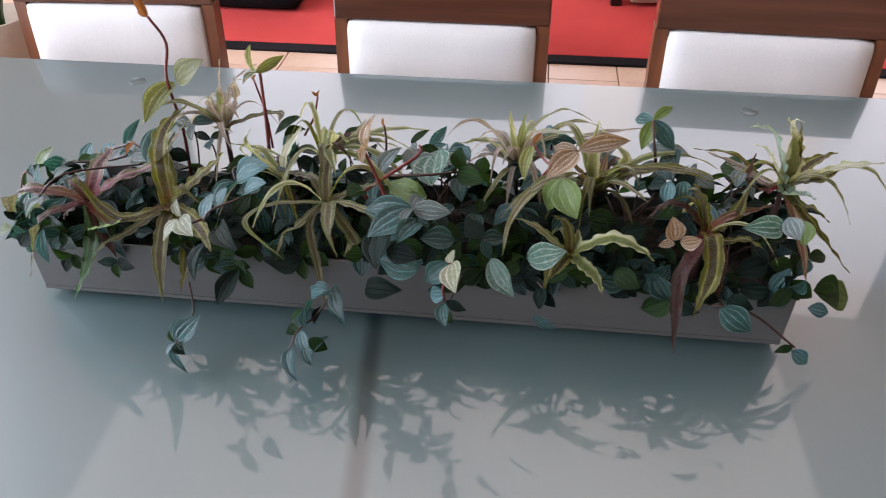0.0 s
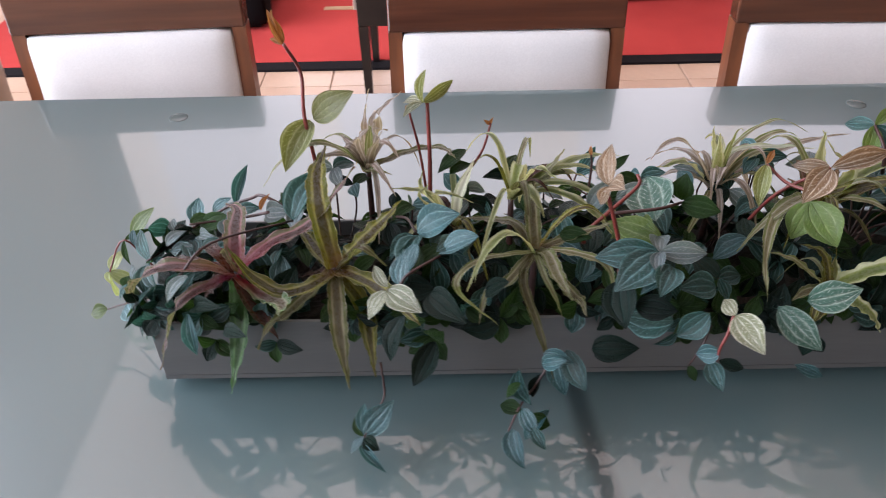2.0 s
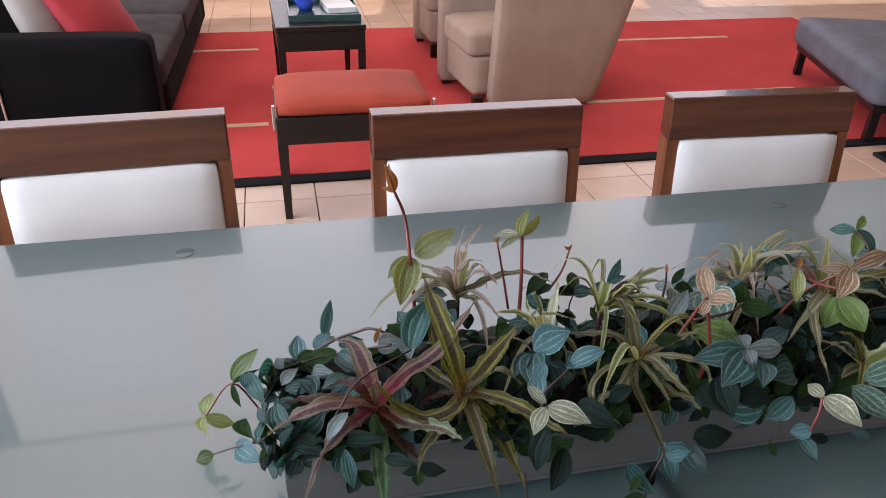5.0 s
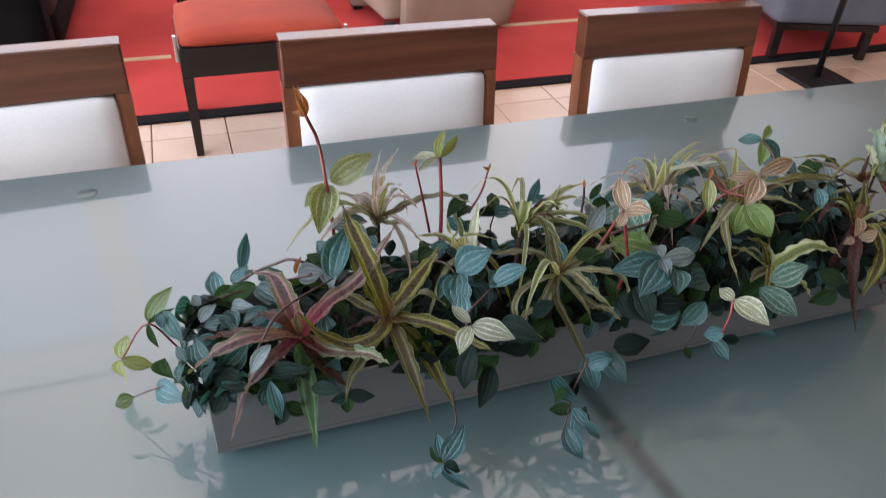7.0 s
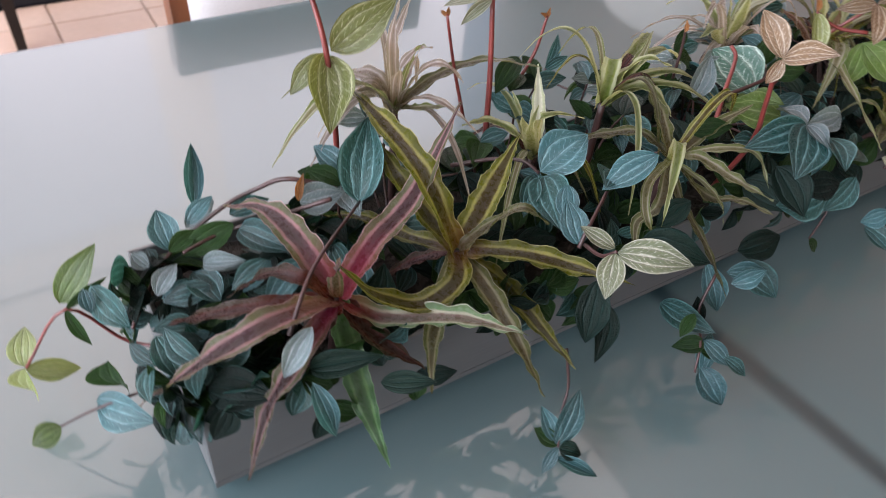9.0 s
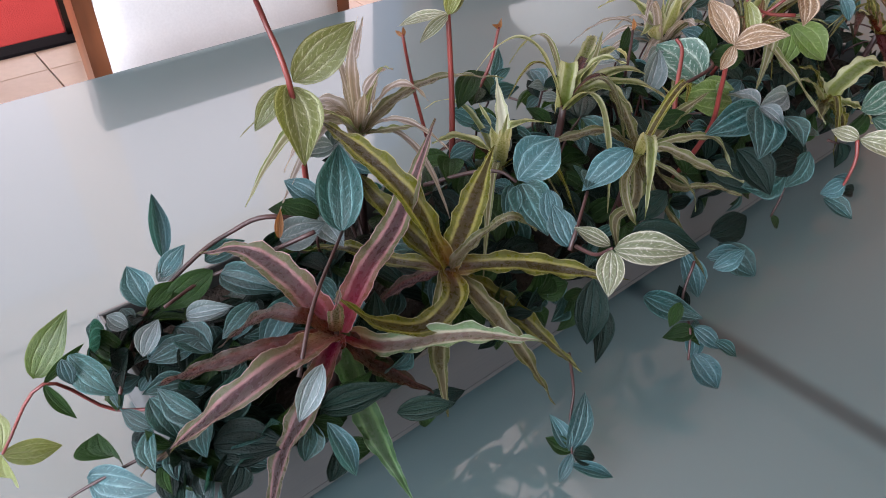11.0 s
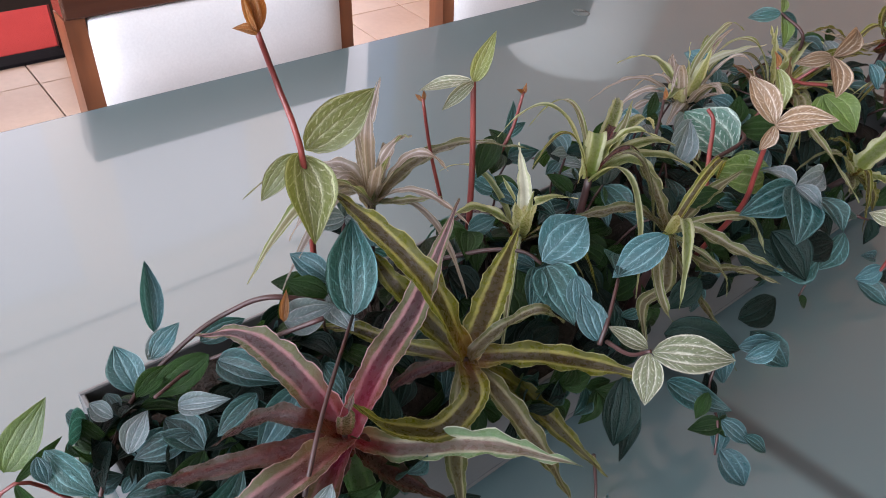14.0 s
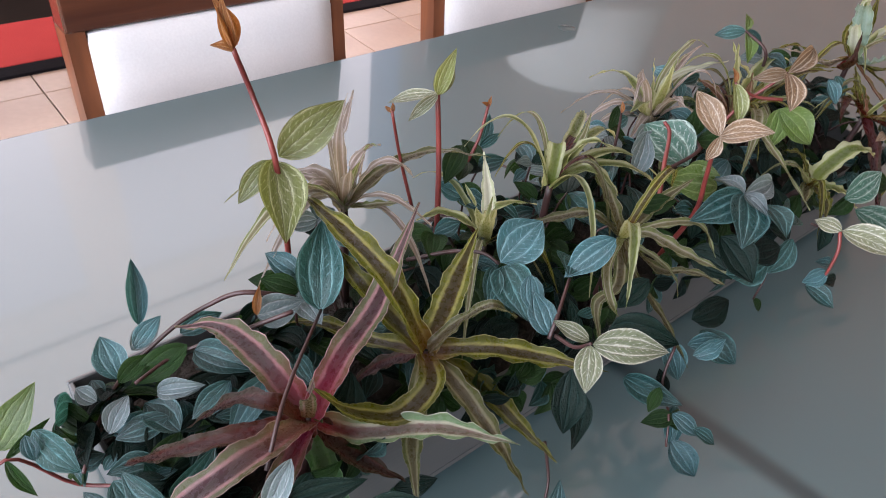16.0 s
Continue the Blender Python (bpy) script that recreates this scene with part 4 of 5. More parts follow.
leaf(plant, GREEN, (-0.418, 0.118, 0.892), (-0.461, 0.122, 0.873), 0.45, (-0.21, -0.71, 0.92))
leaf(plant, TEAL, (-0.418, 0.106, 0.897), (-0.392, 0.066, 0.899), 0.47, (-0.21, -0.71, 0.93))
leaf(plant, TEAL, (-0.412, 0.067, 0.897), (-0.441, 0.063, 0.883), 0.5, (-0.23, -0.66, 0.96))
leaf(plant, TEAL_PALE, (-0.389, 0.060, 0.891), (-0.426, 0.042, 0.875), 0.48, (-0.27, -0.64, 0.96))
leaf(plant, TEAL_PALE, (-0.430, 0.188, 0.859), (-0.417, 0.220, 0.899), 0.3, (-0.3, -0.9, 0.2))
leaf(plant, TEAL_PALE, (-0.424, -0.037, 0.886), (-0.419, -0.064, 0.853), 0.35, (-0.23, -0.52, 1.06))
leaf(plant, TEAL_SHADED, (-0.421, -0.026, 0.885), (-0.386, -0.054, 0.910), 0.35, (-0.24, -0.53, 1.05))
leaf(plant, SILVERY, (-0.418, -0.027, 0.926), (-0.443, -0.038, 0.902), 0.42, (-0.26, -0.56, 1.03))
leaf(plant, TEAL_SHADED, (-0.385, -0.055, 0.882), (-0.358, -0.078, 0.894), 0.4, (-0.31, -0.47, 1.06))
leaf(plant, SILVERY, (-0.370, 0.105, 0.905), (-0.341, 0.090, 0.917), 0.72, (-0.29, -0.7, 0.91))
leaf(plant, GREEN, (-0.366, 0.120, 0.893), (-0.328, 0.138, 0.911), 0.3, (-0.29, -0.7, 0.9))
leaf(plant, BUD, (-0.373, 0.099, 0.912), (-0.365, 0.109, 0.929), 0.3, (-0.29, -0.7, 0.91))
plant = peperomia(-0.29)
stem(plant, 0.0017, [(-0.234, 0.105, 0.896), (-0.214, 0.075, 0.917), (-0.206, 0.049, 0.930), (-0.199, 0.036, 0.925)])
stem(plant, 0.0012, [(-0.235, -0.070, 0.846), (-0.233, -0.081, 0.810), (-0.244, -0.091, 0.794), (-0.254, -0.106, 0.776)])
stem(plant, 0.0024, [(-0.318, 0.150, 0.850), (-0.316, 0.156, 0.923), (-0.322, 0.158, 0.996), (-0.324, 0.183, 1.035), (-0.337, 0.178, 1.072)], "tall upright red stem")
leaf(plant, TEAL, (-0.334, 0.077, 0.913), (-0.308, 0.119, 0.960), 0.5, (-0.5, -0.75, 0.4))
leaf(plant, GREEN, (-0.321, 0.127, 0.894), (-0.352, 0.158, 0.893), 0.42, (-0.35, -0.69, 0.88))
leaf(plant, TEAL_PALE, (-0.255, -0.104, 0.777), (-0.224, -0.089, 0.810), 0.55, (-0.3, -0.9, 0.3))
leaf(plant, TEAL_PALE, (-0.254, -0.102, 0.779), (-0.255, -0.080, 0.798), 0.5, (-0.44, -0.33, 1.05))
leaf(plant, GREEN, (-0.253, -0.105, 0.777), (-0.265, -0.087, 0.785), 0.6, (-0.44, -0.33, 1.05))
leaf(plant, TEAL_PALE, (-0.254, -0.106, 0.776), (-0.271, -0.112, 0.759), 0.4, (-0.44, -0.32, 1.05))
leaf(plant, TEAL_SHADED, (-0.254, -0.107, 0.776), (-0.239, -0.119, 0.773), 0.8, (-0.44, -0.32, 1.05))
leaf(plant, TEAL_PALE, (-0.258, -0.110, 0.770), (-0.233, -0.137, 0.762), 0.3, (-0.43, -0.32, 1.06))
leaf(plant, YELLOWISH, (-0.314, 0.166, 0.988), (-0.268, 0.150, 1.029), 0.5, (-0.3, -0.8, 0.5))
leaf(plant, YELLOWISH, (-0.318, 0.168, 0.986), (-0.341, 0.108, 0.960), 0.5, (-0.3, -0.9, 0.2))
leaf(plant, YELLOWISH, (-0.320, 0.169, 0.986), (-0.350, 0.167, 0.958), 0.4, (-0.5, -0.7, 0.5))
leaf(plant, BUD, (-0.337, 0.178, 1.072), (-0.346, 0.172, 1.109), 0.27, (-0.6, -0.75, 0.2))
leaf(plant, BUD, (-0.337, 0.178, 1.072), (-0.346, 0.172, 1.109), 0.3, (0.3, -0.9, 0.2))
leaf(plant, BUD, (-0.337, 0.178, 1.072), (-0.351, 0.179, 1.078), 0.5, (-0.3, -0.7, 0.6))
plant = peperomia(-0.18)
stem(plant, 0.0016, [(-0.215, -0.037, 0.914), (-0.205, -0.032, 0.927), (-0.174, -0.013, 0.934)])
stem(plant, 0.0015, [(-0.214, -0.041, 0.920), (-0.219, -0.061, 0.929), (-0.221, -0.074, 0.945)])
stem(plant, 0.0026, [(-0.187, 0.123, 0.879), (-0.185, 0.132, 0.950), (-0.186, 0.142, 1.019)], "upright red stem")
stem(plant, 0.0016, [(-0.191, 0.155, 0.901), (-0.198, 0.168, 0.948), (-0.208, 0.171, 0.996)], "thin red stem")
stem(plant, 0.0016, [(-0.141, 0.149, 0.927), (-0.125, 0.150, 0.956), (-0.117, 0.152, 0.987)], "thin red stem")
leaf(plant, TEAL_PALE, (-0.198, 0.036, 0.926), (-0.158, 0.034, 0.953), 0.78, (-0.55, -0.55, 0.85))
leaf(plant, TEAL, (-0.203, 0.037, 0.923), (-0.227, 0.013, 0.910), 0.45, (-0.55, -0.55, 0.85))
leaf(plant, TEAL, (-0.197, 0.033, 0.924), (-0.213, -0.012, 0.915), 0.66, (-0.56, -0.55, 0.85))
leaf(plant, TEAL_PALE, (-0.213, -0.036, 0.915), (-0.211, -0.011, 0.939), 0.62, (-0.56, -0.46, 0.9))
leaf(plant, TEAL_PALE, (-0.137, -0.019, 0.961), (-0.177, -0.010, 0.935), 0.5, (-0.66, -0.47, 0.8))
leaf(plant, TEAL, (-0.138, -0.019, 0.960), (-0.152, -0.007, 0.929), 0.4, (-0.65, -0.47, 0.8))
leaf(plant, CREAM_LEAF, (-0.221, -0.075, 0.945), (-0.193, -0.113, 0.956), 0.5, (-0.59, -0.41, 0.9))
leaf(plant, CREAM_LEAF, (-0.221, -0.072, 0.946), (-0.235, -0.050, 0.954), 0.42, (-0.59, -0.42, 0.9))
leaf(plant, CREAM_LEAF, (-0.222, -0.074, 0.944), (-0.241, -0.092, 0.927), 0.6, (-0.59, -0.41, 0.9))
leaf(plant, TEAL_SHADED, (-0.184, -0.062, 0.928), (-0.155, -0.103, 0.933), 0.55, (-0.61, -0.41, 0.88))
leaf(plant, TEAL, (-0.095, -0.043, 0.801), (-0.091, -0.098, 0.815), 0.42, (-0.5, -0.6, 0.6))
leaf(plant, TEAL_SHADED, (-0.208, -0.058, 0.898), (-0.230, -0.080, 0.859), 0.5, (-0.56, -0.42, 0.93))
leaf(plant, TEAL_SHADED, (-0.181, -0.046, 0.850), (-0.204, -0.081, 0.824), 0.5, (-0.3, -0.8, 0.5))
leaf(plant, YELLOWISH, (-0.190, 0.137, 1.021), (-0.188, 0.125, 1.063), 0.3, (-0.7, -0.6, 0.3))
leaf(plant, CREAM_LEAF, (-0.190, 0.137, 1.021), (-0.216, 0.170, 1.008), 0.3, (-0.3, -0.5, 0.8))
leaf(plant, CREAM_LEAF, (-0.190, 0.137, 1.021), (-0.214, 0.142, 1.002), 0.32, (-0.6, -0.6, 0.4))
leaf(plant, YELLOWISH, (-0.190, 0.137, 1.021), (-0.156, 0.157, 1.037), 0.32, (0.3, -0.8, 0.4))
leaf(plant, BUD, (-0.208, 0.170, 0.994), (-0.211, 0.177, 0.998), 0.4, (-0.51, -0.72, 0.7))
leaf(plant, BUD, (-0.208, 0.170, 0.994), (-0.205, 0.174, 1.001), 0.4, (-0.51, -0.72, 0.7))
leaf(plant, TEAL, (-0.153, 0.006, 0.934), (-0.176, -0.013, 0.945), 0.8, (-0.61, -0.5, 0.82))
leaf(plant, TEAL_PALE, (-0.197, 0.006, 0.935), (-0.208, -0.014, 0.916), 0.6, (-0.57, -0.52, 0.85))
leaf(plant, GREEN, (-0.144, 0.150, 0.955), (-0.178, 0.131, 0.939), 0.5, (-0.56, -0.66, 0.73))
leaf(plant, GREEN, (-0.163, 0.130, 0.935), (-0.138, 0.149, 0.939), 0.55, (-0.55, -0.64, 0.77))
plant = peperomia(-0.07)
stem(plant, 0.0013, [(-0.064, -0.063, 0.841), (-0.081, -0.072, 0.811), (-0.099, -0.095, 0.805), (-0.110, -0.108, 0.784)])
stem(plant, 0.0022, [(-0.030, 0.016, 0.924), (-0.030, 0.015, 0.936), (0.000, 0.037, 0.950), (0.028, 0.057, 0.964), (0.028, 0.066, 0.972)], "cut red stem")
stem(plant, 0.0014, [(-0.017, 0.081, 0.941), (-0.016, 0.083, 0.970), (-0.018, 0.084, 0.988)])
leaf(plant, TEAL, (-0.054, -0.073, 0.863), (-0.039, -0.108, 0.842), 0.6, (-0.5, -0.6, 0.6))
leaf(plant, TEAL_PALE, (-0.079, -0.086, 0.858), (-0.061, -0.100, 0.876), 0.55, (-0.5, -0.6, 0.6))
leaf(plant, TEAL_PALE, (-0.077, -0.077, 0.862), (-0.051, -0.095, 0.868), 0.5, (-0.65, -0.34, 0.87))
leaf(plant, TEAL_SHADED, (-0.024, -0.051, 0.841), (0.019, -0.063, 0.853), 0.6)
leaf(plant, TEAL_SHADED, (-0.109, -0.041, 0.923), (-0.135, -0.037, 0.904), 0.6, (-0.66, -0.41, 0.83))
leaf(plant, TEAL_PALE, (-0.096, -0.096, 0.806), (-0.085, -0.122, 0.794), 0.55, (-0.61, -0.31, 0.93))
leaf(plant, TEAL, (-0.088, -0.114, 0.799), (-0.077, -0.135, 0.790), 0.5, (-0.61, -0.29, 0.93))
leaf(plant, TEAL_PALE, (-0.106, -0.108, 0.789), (-0.099, -0.140, 0.766), 0.6, (-0.59, -0.3, 0.95))
leaf(plant, GREEN, (-0.097, -0.098, 0.804), (-0.119, -0.084, 0.798), 0.6, (-0.6, -0.31, 0.93))
leaf(plant, GREEN, (-0.096, -0.078, 0.822), (-0.112, -0.083, 0.805), 0.5, (-0.61, -0.34, 0.91))
leaf(plant, TEAL_PALE, (-0.092, -0.105, 0.767), (-0.068, -0.085, 0.790), 0.45, (-0.59, -0.29, 0.95))
leaf(plant, GREEN, (-0.090, -0.091, 0.786), (-0.066, -0.096, 0.777), 0.7, (-0.6, -0.31, 0.94))
leaf(plant, TEAL_SHADED, (-0.084, -0.079, 0.801), (-0.076, -0.063, 0.819), 0.5, (-0.61, -0.33, 0.92))
leaf(plant, TEAL_PALE, (-0.058, -0.047, 0.838), (-0.054, -0.078, 0.798), 0.45, (-0.64, -0.37, 0.87))
leaf(plant, GREEN, (-0.055, 0.018, 0.934), (-0.027, -0.001, 0.944), 0.5, (-0.68, -0.47, 0.76))
leaf(plant, ROSY, (-0.019, -0.012, 1.010), (-0.018, 0.019, 1.038), 0.5, (-0.5, -0.7, 0.5))
leaf(plant, ROSY, (-0.019, -0.012, 1.010), (-0.019, -0.049, 1.035), 0.48, (-0.4, -0.6, 0.7))
leaf(plant, ROSY, (-0.019, -0.012, 1.010), (-0.026, -0.012, 0.989), 0.55, (-0.5, -0.8, 0.3))
leaf(plant, SILVERY, (-0.019, 0.052, 0.938), (0.003, 0.063, 0.971), 0.5)
leaf(plant, BUD, (-0.117, 0.152, 0.985), (-0.125, 0.152, 0.991), 0.4, (-0.6, -0.65, 0.69))
leaf(plant, BUD, (-0.117, 0.152, 0.985), (-0.115, 0.152, 0.994), 0.4, (-0.6, -0.65, 0.69))
leaf(plant, BUD, (-0.018, 0.083, 0.985), (-0.019, 0.084, 0.996), 0.4)
plant = peperomia(0.05)
stem(plant, 0.0014, [(0.006, 0.205, 0.845), (0.002, 0.252, 0.837), (0.010, 0.279, 0.838)])
stem(plant, 0.0024, [(0.013, 0.020, 0.846), (0.004, -0.004, 0.919), (-0.007, -0.008, 0.962), (-0.021, -0.011, 1.005)], "upright red stem")
stem(plant, 0.0013, [(0.091, -0.048, 0.868), (0.083, -0.059, 0.851), (0.074, -0.061, 0.824)])
stem(plant, 0.0018, [(-0.002, 0.033, 0.947), (0.045, 0.033, 0.952), (0.074, 0.053, 0.945)])
leaf(plant, TEAL_PALE, (0.010, 0.279, 0.838), (0.035, 0.294, 0.871), 0.4, (-0.3, -0.9, 0.2))
leaf(plant, TEAL, (0.009, 0.278, 0.837), (0.036, 0.272, 0.853), 0.4)
leaf(plant, VEINED, (0.047, 0.038, 0.933), (0.045, 0.095, 0.953), 0.85, (-0.4, -0.7, 0.6))
leaf(plant, TEAL_PALE, (0.089, 0.071, 0.951), (0.077, 0.091, 0.959), 0.7)
leaf(plant, LIME, (0.027, 0.031, 0.941), (-0.003, 0.016, 0.932), 0.55)
leaf(plant, LIME, (0.029, 0.030, 0.942), (0.034, -0.000, 0.949), 0.5)
leaf(plant, TEAL, (0.033, -0.028, 0.945), (-0.026, -0.019, 0.933), 0.5)
leaf(plant, TEAL, (0.033, -0.028, 0.945), (-0.014, -0.065, 0.933), 0.62)
leaf(plant, TEAL, (0.043, -0.044, 0.940), (0.023, -0.080, 0.938), 0.62)
leaf(plant, SILVERY, (0.033, -0.028, 0.945), (0.041, 0.009, 0.940), 0.5)
leaf(plant, SILVERY, (0.033, -0.028, 0.945), (0.077, -0.033, 0.947), 0.5)
leaf(plant, SILVERY, (0.033, -0.028, 0.945), (0.025, -0.057, 0.944), 0.5)
leaf(plant, TEAL_SHADED, (-0.004, -0.038, 0.920), (-0.004, -0.081, 0.899), 0.7)
leaf(plant, TEAL_SHADED, (0.007, -0.062, 0.910), (0.044, -0.075, 0.913), 0.65)
leaf(plant, TEAL_SHADED, (-0.006, -0.018, 0.892), (0.002, -0.063, 0.889), 0.7)
leaf(plant, CREAM_LEAF, (0.085, -0.100, 0.930), (0.093, -0.148, 0.933), 0.54, (-0.2, -0.85, 0.45))
leaf(plant, CREAM_LEAF, (0.085, -0.100, 0.930), (0.081, -0.076, 0.930), 0.6, (-0.2, -0.85, 0.45))
leaf(plant, TEAL, (0.046, -0.066, 0.892), (-0.004, -0.056, 0.890), 0.7, (-0.2, -0.85, 0.45))
leaf(plant, TEAL, (0.082, -0.054, 0.924), (0.046, -0.064, 0.932), 0.7)
leaf(plant, TEAL_PALE, (0.039, -0.044, 0.944), (0.010, -0.064, 0.926), 0.4)
leaf(plant, TEAL_PALE, (0.079, -0.015, 0.942), (0.055, -0.035, 0.935), 0.45)
leaf(plant, LIME, (0.045, 0.003, 0.931), (-0.007, 0.024, 0.945), 0.6)
leaf(plant, GREEN, (0.074, 0.053, 0.944), (0.109, 0.034, 0.946), 0.6)
leaf(plant, GREEN, (0.077, 0.062, 0.942), (0.077, 0.064, 0.972), 0.8)
leaf(plant, SILVERY, (0.013, 0.080, 0.931), (0.053, 0.081, 0.948), 0.5)
leaf(plant, GREEN, (0.074, -0.061, 0.825), (0.081, -0.071, 0.811), 0.55)
leaf(plant, GREEN, (0.010, 0.110, 0.947), (0.032, 0.120, 0.964), 0.35)
cream_plant = plant
plant = peperomia(0.17)
stem(plant, 0.002, [(0.162, 0.090, 0.885), (0.183, 0.076, 0.939), (0.215, 0.052, 0.984)], "thin red stem")
stem(plant, 0.0013, [(0.179, -0.047, 0.866), (0.186, -0.057, 0.864)])
stem(plant, 0.0018, [(0.199, 0.040, 0.963), (0.180, 0.061, 0.962), (0.164, 0.079, 0.973)], "leaning red stem")
leaf(plant, ROSY, (0.215, 0.052, 0.984), (0.184, 0.071, 0.977), 0.42, (-0.4, -0.6, 0.7))
leaf(plant, ROSY, (0.215, 0.052, 0.984), (0.273, 0.057, 1.000), 0.35, (-0.3, -0.6, 0.7))
leaf(plant, ROSY, (0.215, 0.052, 0.984), (0.180, 0.019, 0.966), 0.55, (-0.5, -0.8, 0.3))
leaf(plant, VEINED, (0.164, -0.068, 0.916), (0.202, -0.081, 0.940), 0.65, (-0.2, -0.8, 0.5))
leaf(plant, VEINED, (0.125, -0.091, 0.932), (0.152, -0.131, 0.916), 0.54, (-0.2, -0.85, 0.45))
leaf(plant, LIME, (0.199, 0.039, 0.953), (0.218, -0.000, 0.925), 0.7)
leaf(plant, LIME, (0.199, 0.039, 0.953), (0.183, 0.025, 0.916), 0.7)
leaf(plant, TEAL_SHADED, (0.186, -0.056, 0.866), (0.181, -0.068, 0.841), 0.6)
leaf(plant, TEAL_SHADED, (0.186, -0.057, 0.862), (0.201, -0.067, 0.846), 0.6)
leaf(plant, TEAL_PALE, (0.175, -0.069, 0.832), (0.203, -0.078, 0.823), 0.4)
leaf(plant, YELLOWISH, (0.164, 0.079, 0.973), (0.154, 0.052, 0.939), 0.4)
leaf(plant, BUD, (0.164, 0.079, 0.973), (0.173, 0.090, 0.985), 0.35)
plant = peperomia(0.29)
stem(plant, 0.002, [(0.320, 0.126, 0.928), (0.313, 0.128, 0.958), (0.313, 0.160, 0.970)])
leaf(plant, LIME, (0.313, 0.160, 0.970), (0.338, 0.178, 0.982), 0.4, (-0.2, -0.7, 0.6))
leaf(plant, LIME, (0.313, 0.160, 0.970), (0.301, 0.136, 0.941), 0.5, (-0.3, -0.9, 0.3))
leaf(plant, TEAL_PALE, (0.313, 0.160, 0.970), (0.343, 0.139, 0.941), 0.5)
leaf(plant, TEAL, (0.313, 0.160, 0.970), (0.293, 0.188, 0.959), 0.5)
leaf(plant, GREEN, (0.261, -0.052, 0.895), (0.288, -0.072, 0.889), 0.7)
leaf(plant, ROSY, (0.325, -0.030, 0.926), (0.318, -0.027, 0.955), 0.75, (-0.1, -0.9, 0.4))
leaf(plant, ROSY, (0.331, -0.030, 0.923), (0.351, -0.038, 0.935), 0.75, (-0.1, -0.9, 0.4))
leaf(plant, ROSY, (0.325, -0.030, 0.922), (0.308, -0.031, 0.918), 0.6)
leaf(plant, TEAL_PALE, (0.324, 0.050, 0.952), (0.322, 0.029, 0.931), 0.6)
leaf(plant, TEAL, (0.340, 0.050, 0.953), (0.338, 0.029, 0.934), 0.7)
plant = peperomia(0.4)
stem(plant, 0.0017, [(0.379, -0.045, 0.848), (0.421, -0.054, 0.848), (0.477, -0.062, 0.808)], "trailing dark red stem")
leaf(plant, VEINED, (0.430, -0.036, 0.956), (0.389, -0.045, 0.961), 0.6)
leaf(plant, SILVERY, (0.432, -0.034, 0.969), (0.442, -0.055, 0.956), 0.8)
leaf(plant, TEAL, (0.382, -0.063, 0.862), (0.418, -0.079, 0.842), 0.7)
leaf(plant, TEAL_SHADED, (0.389, -0.053, 0.865), (0.419, -0.062, 0.862), 0.7)
plant = peperomia(0.5)
leaf(plant, LIME, (0.458, -0.016, 0.954), (0.456, -0.037, 0.936), 0.8)
leaf(plant, LIME, (0.518, 0.005, 0.835), (0.564, 0.023, 0.814), 0.7)
leaf(plant, GREEN, (0.497, -0.013, 0.854), (0.539, 0.006, 0.840), 0.8)
leaf(plant, TEAL_PALE, (0.488, -0.034, 0.845), (0.513, -0.034, 0.840), 0.7)
leaf(plant, TEAL_PALE, (0.474, -0.064, 0.805), (0.494, -0.073, 0.793), 0.75)
leaf(plant, GREEN, (0.475, -0.062, 0.808), (0.454, -0.068, 0.804), 0.45)


# more narrow blades in every earth star
MORE = random.Random(5)
for k, star in enumerate([o for o in scene.objects if o.name.startswith("earth_star")]):
    c = star.matrix_world.translation.copy()
    for i in range((0, 0, 2, 7, 5, 7, 9, 7, 2, 4, 3)[k]):
        a = MORE.uniform(0, math.tau)
        r = MORE.uniform(0.05, 0.115)
        tip = c + Vector((r * math.cos(a), r * math.sin(a) * 0.9, MORE.uniform(-0.05, 0.015 if k not in (3, 6) else 0.05)))
        tip.z = max(tip.z, 0.85)
        blade(star, tuple(tip), MORE.uniform(0.005, 0.010), MORE.uniform(0.02, 0.05), MORE.choice((SILVER, SILVER, CREAM) if k in (3, 6) else (OLIVE, OLIVE_PALE, OLIVE, CREAM, VARIEG, PURPLE, OLIVE)))
    foot = Vector((c.x, min(0.16, max(0.02, c.y)), 0.82))
    if c.z > 0.85:
        stem(star, 0.004, [foot, (foot + c) / 2, c - Vector((0, 0, 0.002))])

# growth that spills over the rim; its near-black leaves paint in the shadow there
RIM = random.Random(3)
for plant in [o for o in scene.objects if o.name.startswith("peperomia")]:
    low = -0.42 < plant["x"] < -0.15
    for i in range(9 if low else 2):
        node = Vector((min(0.47, max(-0.47, plant["x"] + RIM.uniform(-0.055, 0.055))), RIM.uniform(-0.022, 0.004), RIM.uniform(0.835 if low and i > 5 else 0.848, 0.868)))
        if node.z < 0.846:
            node.y = RIM.uniform(-0.035, -0.018)
        spin = RIM.uniform(0, 6.3)
        for k in range(3):
            th = spin + k * 2.1
            way = Vector((math.cos(th), -0.5, math.sin(th) - 0.35)).normalized()
            leaf(plant, RIM.choice((TEAL_SHADED, GREEN, GREEN, TEAL)), node, node + way * RIM.uniform(0.018, 0.034), RIM.uniform(0.5, 0.75), (0, -0.9, 0.45))

